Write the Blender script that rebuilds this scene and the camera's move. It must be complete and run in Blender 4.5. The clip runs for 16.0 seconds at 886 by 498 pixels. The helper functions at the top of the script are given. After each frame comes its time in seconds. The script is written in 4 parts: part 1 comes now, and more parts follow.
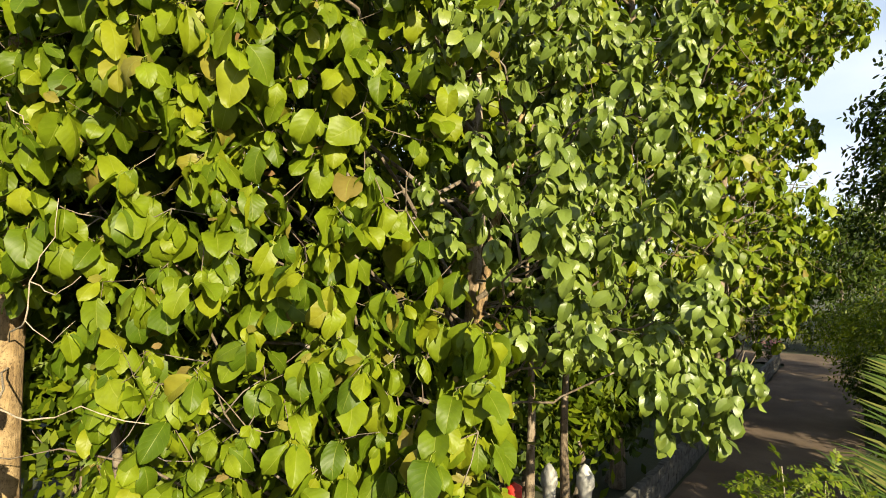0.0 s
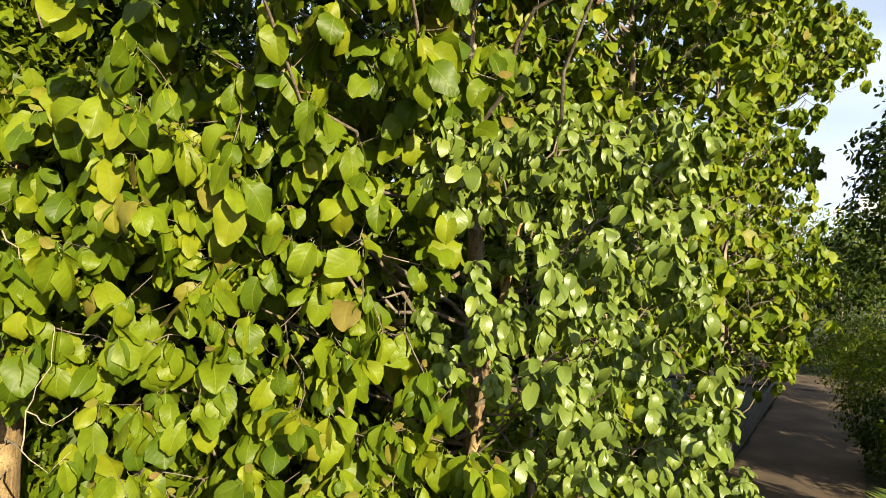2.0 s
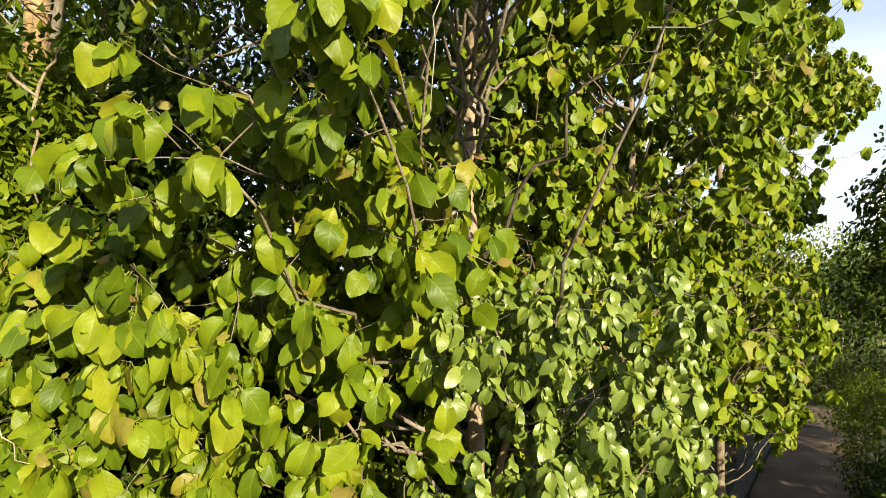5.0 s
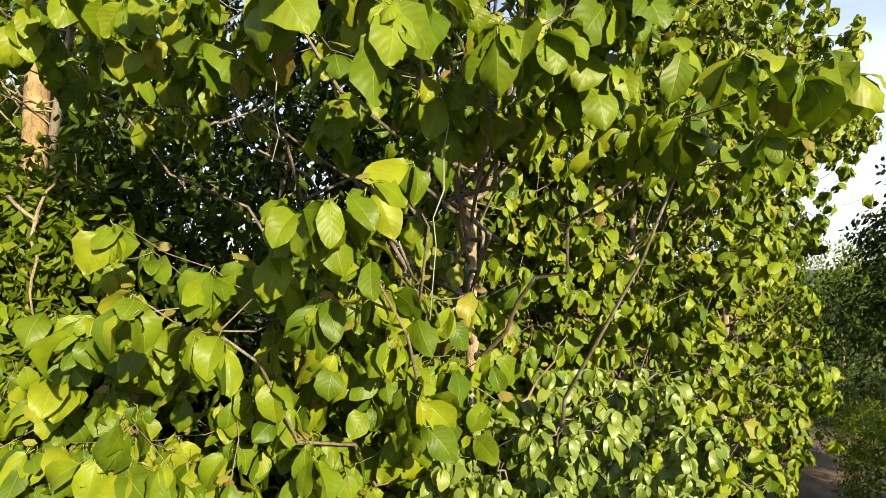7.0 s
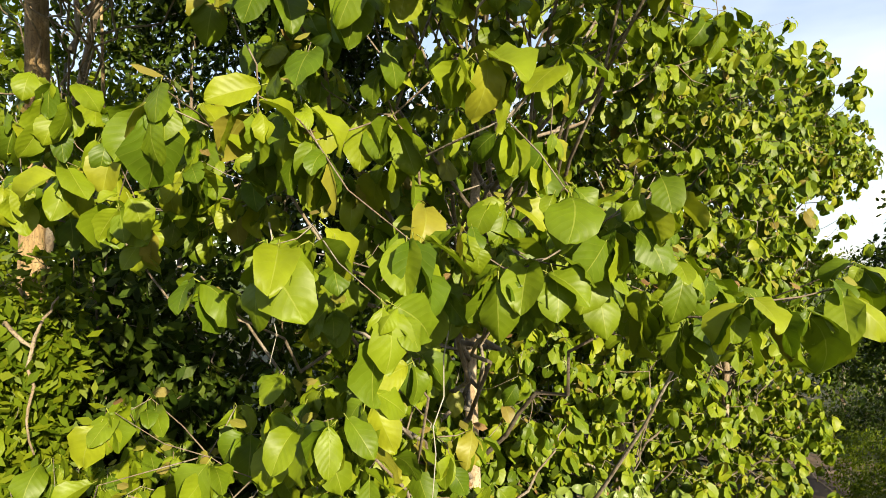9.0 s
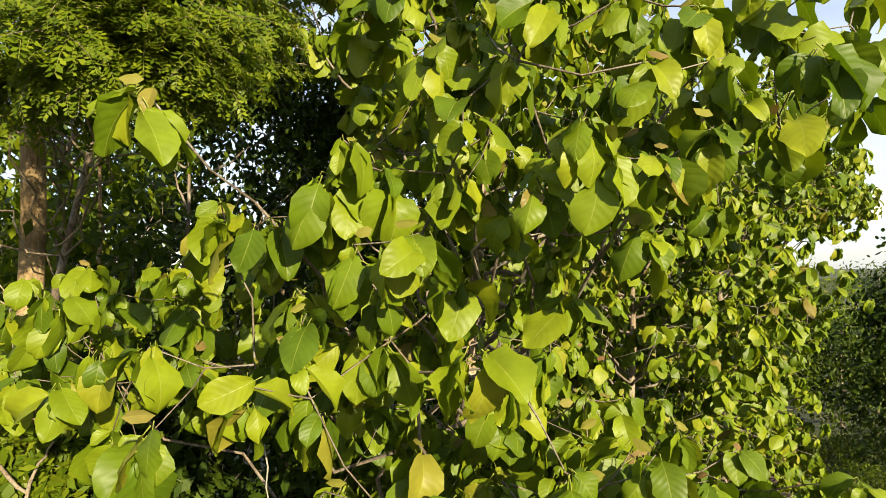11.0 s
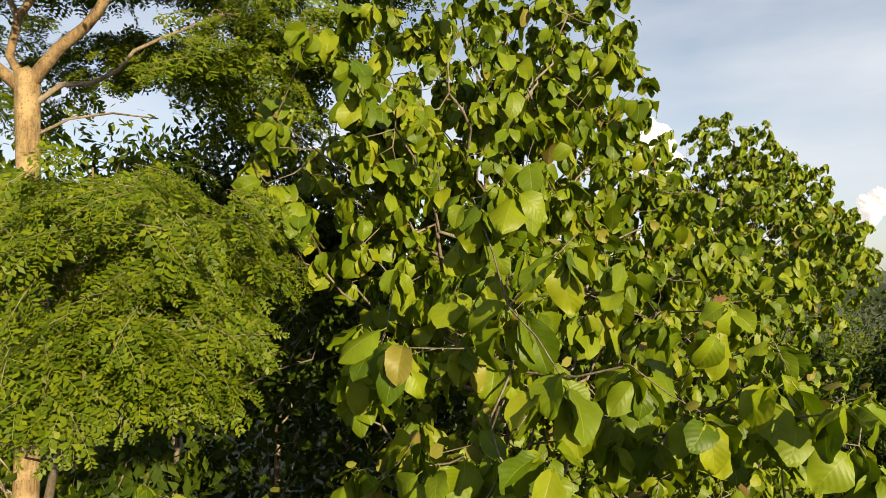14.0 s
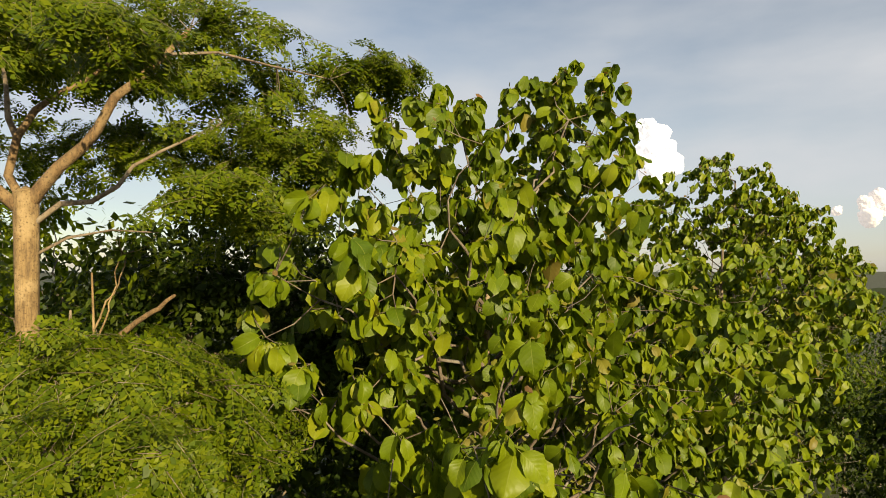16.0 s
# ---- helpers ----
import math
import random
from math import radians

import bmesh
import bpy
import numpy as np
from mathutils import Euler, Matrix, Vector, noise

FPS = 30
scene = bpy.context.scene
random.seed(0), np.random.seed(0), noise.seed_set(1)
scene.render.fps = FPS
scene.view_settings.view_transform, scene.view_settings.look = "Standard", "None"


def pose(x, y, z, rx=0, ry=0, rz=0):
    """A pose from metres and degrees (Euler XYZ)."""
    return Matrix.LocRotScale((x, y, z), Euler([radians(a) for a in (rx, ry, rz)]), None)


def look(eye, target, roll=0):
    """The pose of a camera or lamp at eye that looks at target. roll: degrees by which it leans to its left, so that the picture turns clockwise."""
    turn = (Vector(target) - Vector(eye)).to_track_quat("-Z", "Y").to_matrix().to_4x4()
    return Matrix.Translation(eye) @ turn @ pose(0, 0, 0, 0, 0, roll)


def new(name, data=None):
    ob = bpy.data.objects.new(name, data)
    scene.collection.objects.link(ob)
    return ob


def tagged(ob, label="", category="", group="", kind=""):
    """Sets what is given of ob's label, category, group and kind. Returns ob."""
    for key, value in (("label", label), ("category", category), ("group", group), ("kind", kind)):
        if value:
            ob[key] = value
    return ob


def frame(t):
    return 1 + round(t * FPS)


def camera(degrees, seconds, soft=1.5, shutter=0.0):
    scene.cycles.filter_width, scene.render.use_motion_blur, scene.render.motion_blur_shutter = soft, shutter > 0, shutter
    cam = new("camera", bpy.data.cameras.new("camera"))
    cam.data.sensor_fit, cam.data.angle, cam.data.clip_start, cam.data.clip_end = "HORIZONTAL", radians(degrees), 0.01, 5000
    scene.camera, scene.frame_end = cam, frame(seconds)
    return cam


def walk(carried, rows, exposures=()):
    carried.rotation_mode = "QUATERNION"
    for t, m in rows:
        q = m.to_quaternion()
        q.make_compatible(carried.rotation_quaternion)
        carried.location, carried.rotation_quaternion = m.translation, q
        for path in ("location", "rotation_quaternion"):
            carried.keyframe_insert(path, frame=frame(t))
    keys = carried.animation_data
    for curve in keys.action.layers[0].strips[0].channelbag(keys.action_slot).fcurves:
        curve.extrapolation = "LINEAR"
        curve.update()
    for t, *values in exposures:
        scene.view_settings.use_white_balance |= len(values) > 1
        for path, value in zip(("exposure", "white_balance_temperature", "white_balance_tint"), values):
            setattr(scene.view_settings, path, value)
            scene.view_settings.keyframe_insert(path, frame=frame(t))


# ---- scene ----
# camera: a drone rising straight up beside a lane; rows of seconds, place, (pitch, roll, yaw)
cam = camera(73.0, 16.0, soft=0.8)
PATH = [
    (0, (-0.010, 0.024, 4.200), (2.16, -0.18, 0.02)),
    (0.5, (-0.014, 0.016, 4.487), (2.10, -0.21, 0.01)),
    (1, (-0.014, 0.013, 4.786), (2.03, -0.21, 0.00)),
    (1.5, (-0.012, 0.014, 5.085), (1.98, -0.19, 0.00)),
    (2, (-0.005, 0.019, 5.372), (1.96, -0.18, 0.01)),
    (2.5, (0.006, 0.022, 5.654), (1.95, -0.14, 0.00)),
    (3, (0.012, 0.021, 5.938), (1.95, -0.10, -0.01)),
    (3.5, (0.013, 0.019, 6.228), (1.96, -0.07, -0.01)),
    (4, (0.009, 0.016, 6.498), (1.95, -0.05, -0.02)),
    (6.5, (-0.003, -0.007, 7.958), (1.86, 0.06, 0.07)),
    (7, (0.001, -0.009, 8.255), (1.84, 0.06, 0.07)),
    (7.5, (0.001, -0.007, 8.548), (1.81, 0.06, 0.07)),
    (8, (-0.005, -0.005, 8.848), (1.78, 0.07, 0.07)),
    (10.5, (0.015, -0.003, 10.482), (1.77, 0.11, 0.01)),
    (11, (0.013, -0.002, 10.835), (1.78, 0.10, -0.01)),
    (11.5, (0.012, -0.001, 11.187), (1.79, 0.07, -0.03)),
    (12, (0.016, 0.003, 11.548), (1.83, 0.02, -0.05)),
    (12.5, (0.016, 0.001, 11.907), (1.86, -0.01, -0.06)),
    (13, (0.012, -0.002, 12.275), (1.86, -0.02, -0.07)),
    (13.5, (0.008, -0.005, 12.644), (1.85, -0.02, -0.07)),
    (14, (0.006, -0.012, 13.013), (1.85, -0.00, -0.06)),
    (14.5, (0.006, -0.020, 13.380), (1.87, 0.00, -0.05)),
    (15, (0.006, -0.026, 13.753), (1.89, 0.01, -0.03)),
    (15.5, (0.006, -0.026, 14.128), (1.90, 0.02, -0.01)),
    (16, (0.007, -0.023, 14.501), (1.92, 0.04, 0.00)),
]
walk(cam, [(t, pose(*e, 90 + a[0], a[1], a[2])) for t, e, a in PATH],
     exposures=[(0.0, 1.6, 6400, 10), (4.0, 1.67, 6400, 10), (8.0, 1.72, 6400, 10), (11.0, 1.66, 6500, 10), (14.0, 1.23, 6900, 10), (16.0, 0.94, 7200, 10)])

# ---------------------------------------------------------------- light
SUN_AZ = radians(152.0)      # from +y, clockwise: behind the camera and to its right
SUN_EL = radians(19.0)
to_sun = Vector((math.sin(SUN_AZ) * math.cos(SUN_EL), math.cos(SUN_AZ) * math.cos(SUN_EL), math.sin(SUN_EL)))
sun = new("sun", bpy.data.lights.new("sun", "SUN"))
sun.data.energy, sun.data.angle, sun.data.color = 5.0, radians(0.6), (1.0, 0.87, 0.58)
sun.matrix_world = look(to_sun * 60, (0, 0, 0))

world = bpy.data.worlds.new("sky")
scene.world = world
world.use_nodes = True
wt = world.node_tree
wt.nodes.clear()


def node(tree, kind, **settings):
    n = tree.nodes.new(kind)
    for key, value in settings.items():
        setattr(n, key, value)
    return n


def link(tree, a, b):
    tree.links.new(a, b)


def ramp(tree, source, stops):
    """A colour ramp of (position, colour) fed by source."""
    n = tree.nodes.new("ShaderNodeValToRGB")
    n.color_ramp.elements[0].position, n.color_ramp.elements[0].color = stops[0][0], (*stops[0][1], 1)
    n.color_ramp.elements[1].position, n.color_ramp.elements[1].color = stops[-1][0], (*stops[-1][1], 1)
    for pos, col in stops[1:-1]:
        e = n.color_ramp.elements.new(pos)
        e.color = (*col, 1)
    tree.links.new(source, n.inputs[0])
    return n.outputs[0]


def math_node(tree, op, a, b=None, c=None):
    n = tree.nodes.new("ShaderNodeMath")
    n.operation = op
    for i, v in enumerate((a, b, c)):
        if v is None:
            continue
        if isinstance(v, (int, float)):
            n.inputs[i].default_value = v
        else:
            tree.links.new(v, n.inputs[i])
    return n.outputs[0]


def mix(tree, fac, a, b, blend="MIX"):
    n = tree.nodes.new("ShaderNodeMix")
    n.data_type, n.blend_type = "RGBA", blend
    for i, v in ((0, fac), (6, a), (7, b)):
        if isinstance(v, (int, float)):
            n.inputs[i].default_value = v
        elif isinstance(v, tuple):
            n.inputs[i].default_value = (*v, 1)
        else:
            tree.links.new(v, n.inputs[i])
    return n.outputs[2]


sky = node(wt, "ShaderNodeTexSky", sky_type="NISHITA", sun_disc=False, sun_elevation=SUN_EL, sun_rotation=SUN_AZ,
           altitude=100, air_density=1.0, dust_density=0.7, ozone_density=1.5)
coord = node(wt, "ShaderNodeTexCoord")
stretch = node(wt, "ShaderNodeMapping")
stretch.inputs["Scale"].default_value = (1.0, 1.0, 3.2)
stretch.inputs["Rotation"].default_value = (0.0, radians(-9), 0.0)
link(wt, coord.outputs["Generated"], stretch.inputs["Vector"])
veil = node(wt, "ShaderNodeTexNoise")
veil.inputs["Scale"].default_value, veil.inputs["Detail"].default_value = 1.7, 6
link(wt, stretch.outputs[0], veil.inputs["Vector"])
cover = ramp(wt, veil.outputs["Fac"], [(0.36, (0.18, 0.18, 0.18)), (0.52, (0.50, 0.50, 0.50)), (0.70, (0.90, 0.90, 0.90))])
cloudy = mix(wt, cover, sky.outputs[0], (5.2, 5.6, 6.3))
back = node(wt, "ShaderNodeBackground")
back.inputs["Strength"].default_value = 0.065
link(wt, cloudy, back.inputs["Color"])
link(wt, back.outputs[0], node(wt, "ShaderNodeOutputWorld").inputs["Surface"])


# ---------------------------------------------------------------- materials
def material(name):
    m = bpy.data.materials.new(name)
    m.use_nodes = True
    t = m.node_tree
    t.nodes.clear()
    out = node(t, "ShaderNodeOutputMaterial")
    p = node(t, "ShaderNodeBsdfPrincipled")
    link(t, p.outputs[0], out.inputs["Surface"])
    return m, t, p, out


def bump(t, height, strength, distance=0.01):
    b = node(t, "ShaderNodeBump")
    b.inputs["Strength"].default_value, b.inputs["Distance"].default_value = strength, distance
    link(t, height, b.inputs["Height"])
    return b.outputs[0]


def noise_node(t, scale, detail=4.0, vector=None, rough=0.55):
    n = node(t, "ShaderNodeTexNoise")
    n.inputs["Scale"].default_value, n.inputs["Detail"].default_value, n.inputs["Roughness"].default_value = scale, detail, rough
    if vector is not None:
        link(t, vector, n.inputs["Vector"])
    return n.outputs["Fac"]


def leaf_material(name, tones, vein, gloss, through_light, ribs=7.0, vein_mix=0.45, shine=0.14, relief=0.14):
    """A leaf: a tone for each leaf, paler ribs from the leaf's own coordinates, blotches, and light coming through."""
    m, t, p, out = material(name)
    info, geo = node(t, "ShaderNodeObjectInfo"), node(t, "ShaderNodeNewGeometry")
    pick = math_node(t, "FRACT", math_node(t, "ADD", info.outputs["Random"], geo.outputs["Random Per Island"]))
    tone = ramp(t, pick, tones)
    uv = node(t, "ShaderNodeUVMap")
    sep = node(t, "ShaderNodeSeparateXYZ")
    link(t, uv.outputs[0], sep.inputs[0])
    across = math_node(t, "ABSOLUTE", math_node(t, "SUBTRACT", sep.outputs[0], 0.5))
    midrib = math_node(t, "LESS_THAN", across, 0.014)
    slant = math_node(t, "SUBTRACT", sep.outputs[1], math_node(t, "MULTIPLY", across, 0.55))
    side = math_node(t, "GREATER_THAN", math_node(t, "COSINE", math_node(t, "MULTIPLY", slant, ribs * 6.2832)), 0.965)
    rib = math_node(t, "MAXIMUM", midrib, math_node(t, "MULTIPLY", side, 0.22))
    world_noise = noise_node(t, 7.0, 3.0, node(t, "ShaderNodeNewGeometry").outputs["Position"])
    blotch = ramp(t, world_noise, [(0.3, (0.80, 0.80, 0.80)), (0.7, (1.12, 1.12, 1.12))])
    col = mix(t, 1.0, tone, blotch, "MULTIPLY")
    col = mix(t, math_node(t, "MULTIPLY", rib, vein_mix), col, vein)
    stalk = math_node(t, "LESS_THAN", sep.outputs[1], 0.0)
    col = mix(t, stalk, col, vein)
    link(t, col, p.inputs["Base Color"])
    p.inputs["Roughness"].default_value = gloss
    p.inputs["Specular IOR Level"].default_value = shine
    wave = math_node(t, "COSINE", math_node(t, "MULTIPLY", slant, ribs * 6.2832))
    link(t, bump(t, math_node(t, "ADD", wave, math_node(t, "MULTIPLY", midrib, -1.0)), relief, 0.003), p.inputs["Normal"])
    lit = node(t, "ShaderNodeBsdfTranslucent")
    link(t, mix(t, 1.0, col, (1.15, 1.25, 0.55), "MULTIPLY"), lit.inputs["Color"])
    blend = node(t, "ShaderNodeMixShader")
    blend.inputs[0].default_value = through_light
    link(t, p.outputs[0], blend.inputs[1])
    link(t, lit.outputs[0], blend.inputs[2])
    link(t, blend.outputs[0], out.inputs["Surface"])
    return m


def bark_material(name, dark, pale, blotch, scale=1.0):
    m, t, p, out = material(name)
    pos = node(t, "ShaderNodeNewGeometry").outputs["Position"]
    mp = node(t, "ShaderNodeMapping")
    mp.inputs["Scale"].default_value = (14 * scale, 14 * scale, 2.2 * scale)
    link(t, pos, mp.inputs["Vector"])
    grain = noise_node(t, 1.6, 7.0, mp.outputs[0], 0.65)
    patch = noise_node(t, 2.6 * scale, 4.0, pos)
    col = ramp(t, grain, [(0.28, dark), (0.62, pale)])
    col = mix(t, ramp(t, patch, [(0.48, (0, 0, 0)), (0.62, (0.7, 0.7, 0.7))]), col, blotch)
    fleck = noise_node(t, 30 * scale, 3.0, pos, 0.6)
    col = mix(t, ramp(t, fleck, [(0.56, (0, 0, 0)), (0.64, (0.75, 0.75, 0.75))]), col, dark)
    link(t, col, p.inputs["Base Color"])
    p.inputs["Roughness"].default_value = 0.88
    link(t, bump(t, math_node(t, "SUBTRACT", grain, math_node(t, "MULTIPLY", fleck, 0.6)), 0.9, 0.018), p.inputs["Normal"])
    return m


def earth_material(name, a, b, c, scale, rough=0.95):
    m, t, p, out = material(name)
    pos = node(t, "ShaderNodeNewGeometry").outputs["Position"]
    large, fine = noise_node(t, 0.55 * scale, 5.0, pos), noise_node(t, 26 * scale, 5.0, pos, 0.7)
    col = ramp(t, large, [(0.34, a), (0.52, b), (0.68, c)])
    col = mix(t, 1.0, col, ramp(t, fine, [(0.3, (0.7, 0.7, 0.7)), (0.7, (1.15, 1.15, 1.15))]), "MULTIPLY")
    link(t, col, p.inputs["Base Color"])
    p.inputs["Roughness"].default_value = rough
    link(t, bump(t, fine, 0.6, 0.02), p.inputs["Normal"])
    return m


def plain_material(name, a, b, scale, rough):
    m, t, p, out = material(name)
    n = noise_node(t, scale, 5.0, node(t, "ShaderNodeNewGeometry").outputs["Position"])
    link(t, ramp(t, n, [(0.35, a), (0.65, b)]), p.inputs["Base Color"])
    p.inputs["Roughness"].default_value = rough
    link(t, bump(t, n, 0.3, 0.004), p.inputs["Normal"])
    return m


teak_green = leaf_material("teak_leaf", [(0.0, (0.0500, 0.0860, 0.0036)), (0.35, (0.0940, 0.1350, 0.0048)), (0.75, (0.1400, 0.1800, 0.0062)),
                                         (0.955, (0.1780, 0.2000, 0.0080)), (0.98, (0.1720, 0.1620, 0.0170)), (1.0, (0.1500, 0.1180, 0.0260))],
                           (0.2090, 0.2310, 0.0400), 0.44, 0.30, shine=0.18)
teak_young = leaf_material("young_teak_leaf", [(0.0, (0.1375, 0.1375, 0.0165)), (0.55, (0.1540, 0.1430, 0.0220)), (0.8, (0.1540, 0.1100, 0.0330)), (1.0, (0.1485, 0.0770, 0.0330))],
                           (0.2200, 0.1980, 0.0770), 0.6, 0.25)
gloss_green = leaf_material("glossy_leaf", [(0.0, (0.0880, 0.1280, 0.0180)), (0.5, (0.1240, 0.1680, 0.0240)), (0.9, (0.1480, 0.1920, 0.0290)), (1.0, (0.1680, 0.2040, 0.0290))],
                            (0.1430, 0.1760, 0.0495), 0.40, 0.26, 6.0, 0.22, 0.42, 0.12)
pinnate_green = leaf_material("pinnate_leaflet", [(0.0, (0.0500, 0.0820, 0.0035)), (0.5, (0.0880, 0.1240, 0.0050)), (1.0, (0.1440, 0.1720, 0.0072))],
                              (0.1848, 0.2079, 0.0385), 0.45, 0.38, 1.0, 0.1)
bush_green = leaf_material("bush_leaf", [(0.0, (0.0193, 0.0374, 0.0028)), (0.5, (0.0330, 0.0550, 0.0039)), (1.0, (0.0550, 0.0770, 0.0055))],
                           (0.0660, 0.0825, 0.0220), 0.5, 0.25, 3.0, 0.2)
palm_green = leaf_material("palm_leaflet", [(0.0, (0.0385, 0.0715, 0.0110)), (0.6, (0.0660, 0.1045, 0.0165)), (1.0, (0.1540, 0.1485, 0.0385))],
                           (0.1430, 0.1485, 0.0495), 0.4, 0.25, 1.0, 0.3)
bark_teak = bark_material("teak_bark", (0.0682, 0.0496, 0.0310), (0.1860, 0.1364, 0.0868), (0.2480, 0.2046, 0.1488))
bark_pale = bark_material("pale_bark", (0.1054, 0.0713, 0.0403), (0.2604, 0.1922, 0.1116), (0.3224, 0.2666, 0.1860), 1.0)
bark_dark = bark_material("dark_bark", (0.0496, 0.0372, 0.0279), (0.1488, 0.1116, 0.0744), (0.2108, 0.1860, 0.1550))
bark_flecked = bark_material("flecked_tan_bark", (0.075, 0.045, 0.02), (0.225, 0.148, 0.064), (0.31, 0.222, 0.112), 1.3)
bark_limb = bark_material("blotched_brown_bark", (0.045, 0.025, 0.011), (0.18, 0.11, 0.048), (0.23, 0.155, 0.075), 1.3)
bark_twig = bark_material("dry_twig_bark", (0.1860, 0.1364, 0.0868), (0.3410, 0.2852, 0.2108), (0.3720, 0.3224, 0.2480), 2.0)
soil = earth_material("lane_soil", (0.0680, 0.0430, 0.0260), (0.1020, 0.0670, 0.0410), (0.1520, 0.1050, 0.0660), 1.0)
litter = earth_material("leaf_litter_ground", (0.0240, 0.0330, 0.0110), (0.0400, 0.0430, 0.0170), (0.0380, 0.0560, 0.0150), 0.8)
far_woods = earth_material("distant_woods", (0.0140, 0.0240, 0.0080), (0.0220, 0.0350, 0.0110), (0.0320, 0.0460, 0.0140), 0.2)
block_grey = plain_material("old_concrete_block", (0.035, 0.033, 0.028), (0.105, 0.098, 0.085), 9.0, 0.92)
red_paint = plain_material("red_paint", (0.55, 0.03, 0.02), (0.70, 0.06, 0.035), 14.0, 0.5)
white_paint = plain_material("weathered_white_paint", (0.3000, 0.2880, 0.2640), (0.4560, 0.4440, 0.4200), 11.0, 0.6)
pink_petal = plain_material("pink_petals", (0.3300, 0.0960, 0.1080), (0.4500, 0.2160, 0.2160), 12.0, 0.6)
wire_grey = plain_material("grey_vine", (0.1800, 0.1620, 0.1320), (0.2700, 0.2520, 0.2160), 20.0, 0.8)
cloud_cream = plain_material("cloud_cream", (0.43, 0.40, 0.38), (0.47, 0.44, 0.42), 0.01, 1.0)
cloud_white = plain_material("cloud_white", (0.50, 0.50, 0.53), (0.58, 0.58, 0.60), 0.01, 1.0)
# the clouds emit a little, in place of sunlight scattered inside them
for soft_cloud, glow in ((cloud_white, (0.62, 0.62, 0.66)), (cloud_cream, (0.50, 0.47, 0.47))):
    shader = soft_cloud.node_tree.nodes["Principled BSDF"]
    shader.inputs["Emission Color"].default_value = (*glow, 1)
    shader.inputs["Emission Strength"].default_value = 0.55


# ---------------------------------------------------------------- mesh helpers
class Shape:
    """Vertices, faces and leaf coordinates that grow piece by piece into one mesh."""

    def __init__(self):
        self.v, self.f, self.n, self.uv = [], [], 0, []

    def add(self, verts, faces, uv=None):
        verts = np.asarray(verts, dtype=np.float64)
        self.v.append(verts)
        for k in {len(f) for f in faces}:
            self.f.append(np.array([f for f in faces if len(f) == k]) + self.n)
        self.uv.append(np.asarray(uv) if uv is not None else np.full((len(verts), 2), 0.5))
        self.n += len(verts)

    def tube(self, points, radii, sides=7, wobble=0.0, rng=None):
        """A tapered round stem along points."""
        pts = [Vector(p) for p in points]
        rings = []
        side = Vector((1, 0.13, 0.07))
        for i, p in enumerate(pts):
            d = (pts[min(i + 1, len(pts) - 1)] - pts[max(i - 1, 0)]).normalized()
            a = (side - d * side.dot(d)).normalized()
            b = d.cross(a)
            for k in range(sides):
                ang = 2 * math.pi * k / sides
                r = radii[i] * (1 + (rng.uniform(-wobble, wobble) if rng else 0))
                rings.append(p + (a * math.cos(ang) + b * math.sin(ang)) * r)
        rings.append(pts[-1] + (pts[-1] - pts[-2]).normalized() * radii[-1] * 0.7)
        faces = []
        for i in range(len(pts) - 1):
            for k in range(sides):
                a, b = i * sides + k, i * sides + (k + 1) % sides
                faces.append((a, b, b + sides, a + sides))
        last, tip = (len(pts) - 1) * sides, len(rings) - 1
        for k in range(sides):
            faces.append((last + k, last + (k + 1) % sides, tip))
        self.add([tuple(r) for r in rings], faces)

    def mesh(self, name, mats, smooth=True):
        me = bpy.data.meshes.new(name)
        co = np.concatenate(self.v)
        sizes = np.concatenate([np.full(len(f), f.shape[1]) for f in self.f])
        loops = np.concatenate([f.ravel() for f in self.f])
        me.vertices.add(len(co))
        me.vertices.foreach_set("co", co.ravel())
        me.loops.add(len(loops))
        me.loops.foreach_set("vertex_index", loops.astype(np.int32))
        me.polygons.add(len(sizes))
        me.polygons.foreach_set("loop_start", np.concatenate(([0], np.cumsum(sizes)[:-1])).astype(np.int32))
        me.polygons.foreach_set("use_smooth", np.full(len(sizes), smooth))
        layer = me.uv_layers.new(name="UVMap")
        layer.uv.foreach_set("vector", np.concatenate(self.uv)[loops].astype(np.float32).ravel())
        me.update(calc_edges=True)
        for m in mats if isinstance(mats, (list, tuple)) else [mats]:
            me.materials.append(m)
        return me


def many(template, mats4):
    """A Shape of one template repeated at an array of 4x4 poses, built at one go."""
    tv, tf, tuv = template
    mats4 = np.asarray(mats4)
    n, k = len(mats4), len(tv)
    co = np.einsum("nij,kj->nki", mats4[:, :3, :3], tv) + mats4[:, None, :3, 3]
    s = Shape()
    s.v, s.uv, s.n = [co.reshape(-1, 3)], [np.tile(tuv, (n, 1))], n * k
    offs = (np.arange(n) * k)[:, None]
    for j in {len(f) for f in tf}:
        shape = np.array([f for f in tf if len(f) == j])
        s.f.append((shape[None] + offs[:, :, None]).reshape(-1, j))
    return s


def merge(shapes):
    out = Shape()
    for s in shapes:
        co = np.concatenate(s.v)
        out.v.append(co)
        out.uv.append(np.concatenate(s.uv))
        out.f += [f + out.n for f in s.f]
        out.n += len(co)
    return out


def part(name, shape, mat, parent, label="", kind="", smooth=True):
    ob = new(name, shape.mesh(name, mat, smooth) if isinstance(shape, Shape) else shape)
    ob.parent = parent
    return tagged(ob, label=label, kind=kind)


def thing(name, label, category, group="", kind="", at=(0, 0, 0)):
    e = new(name)
    e.location = at
    e.empty_display_size = 0.2
    return tagged(e, label, category, group, kind)


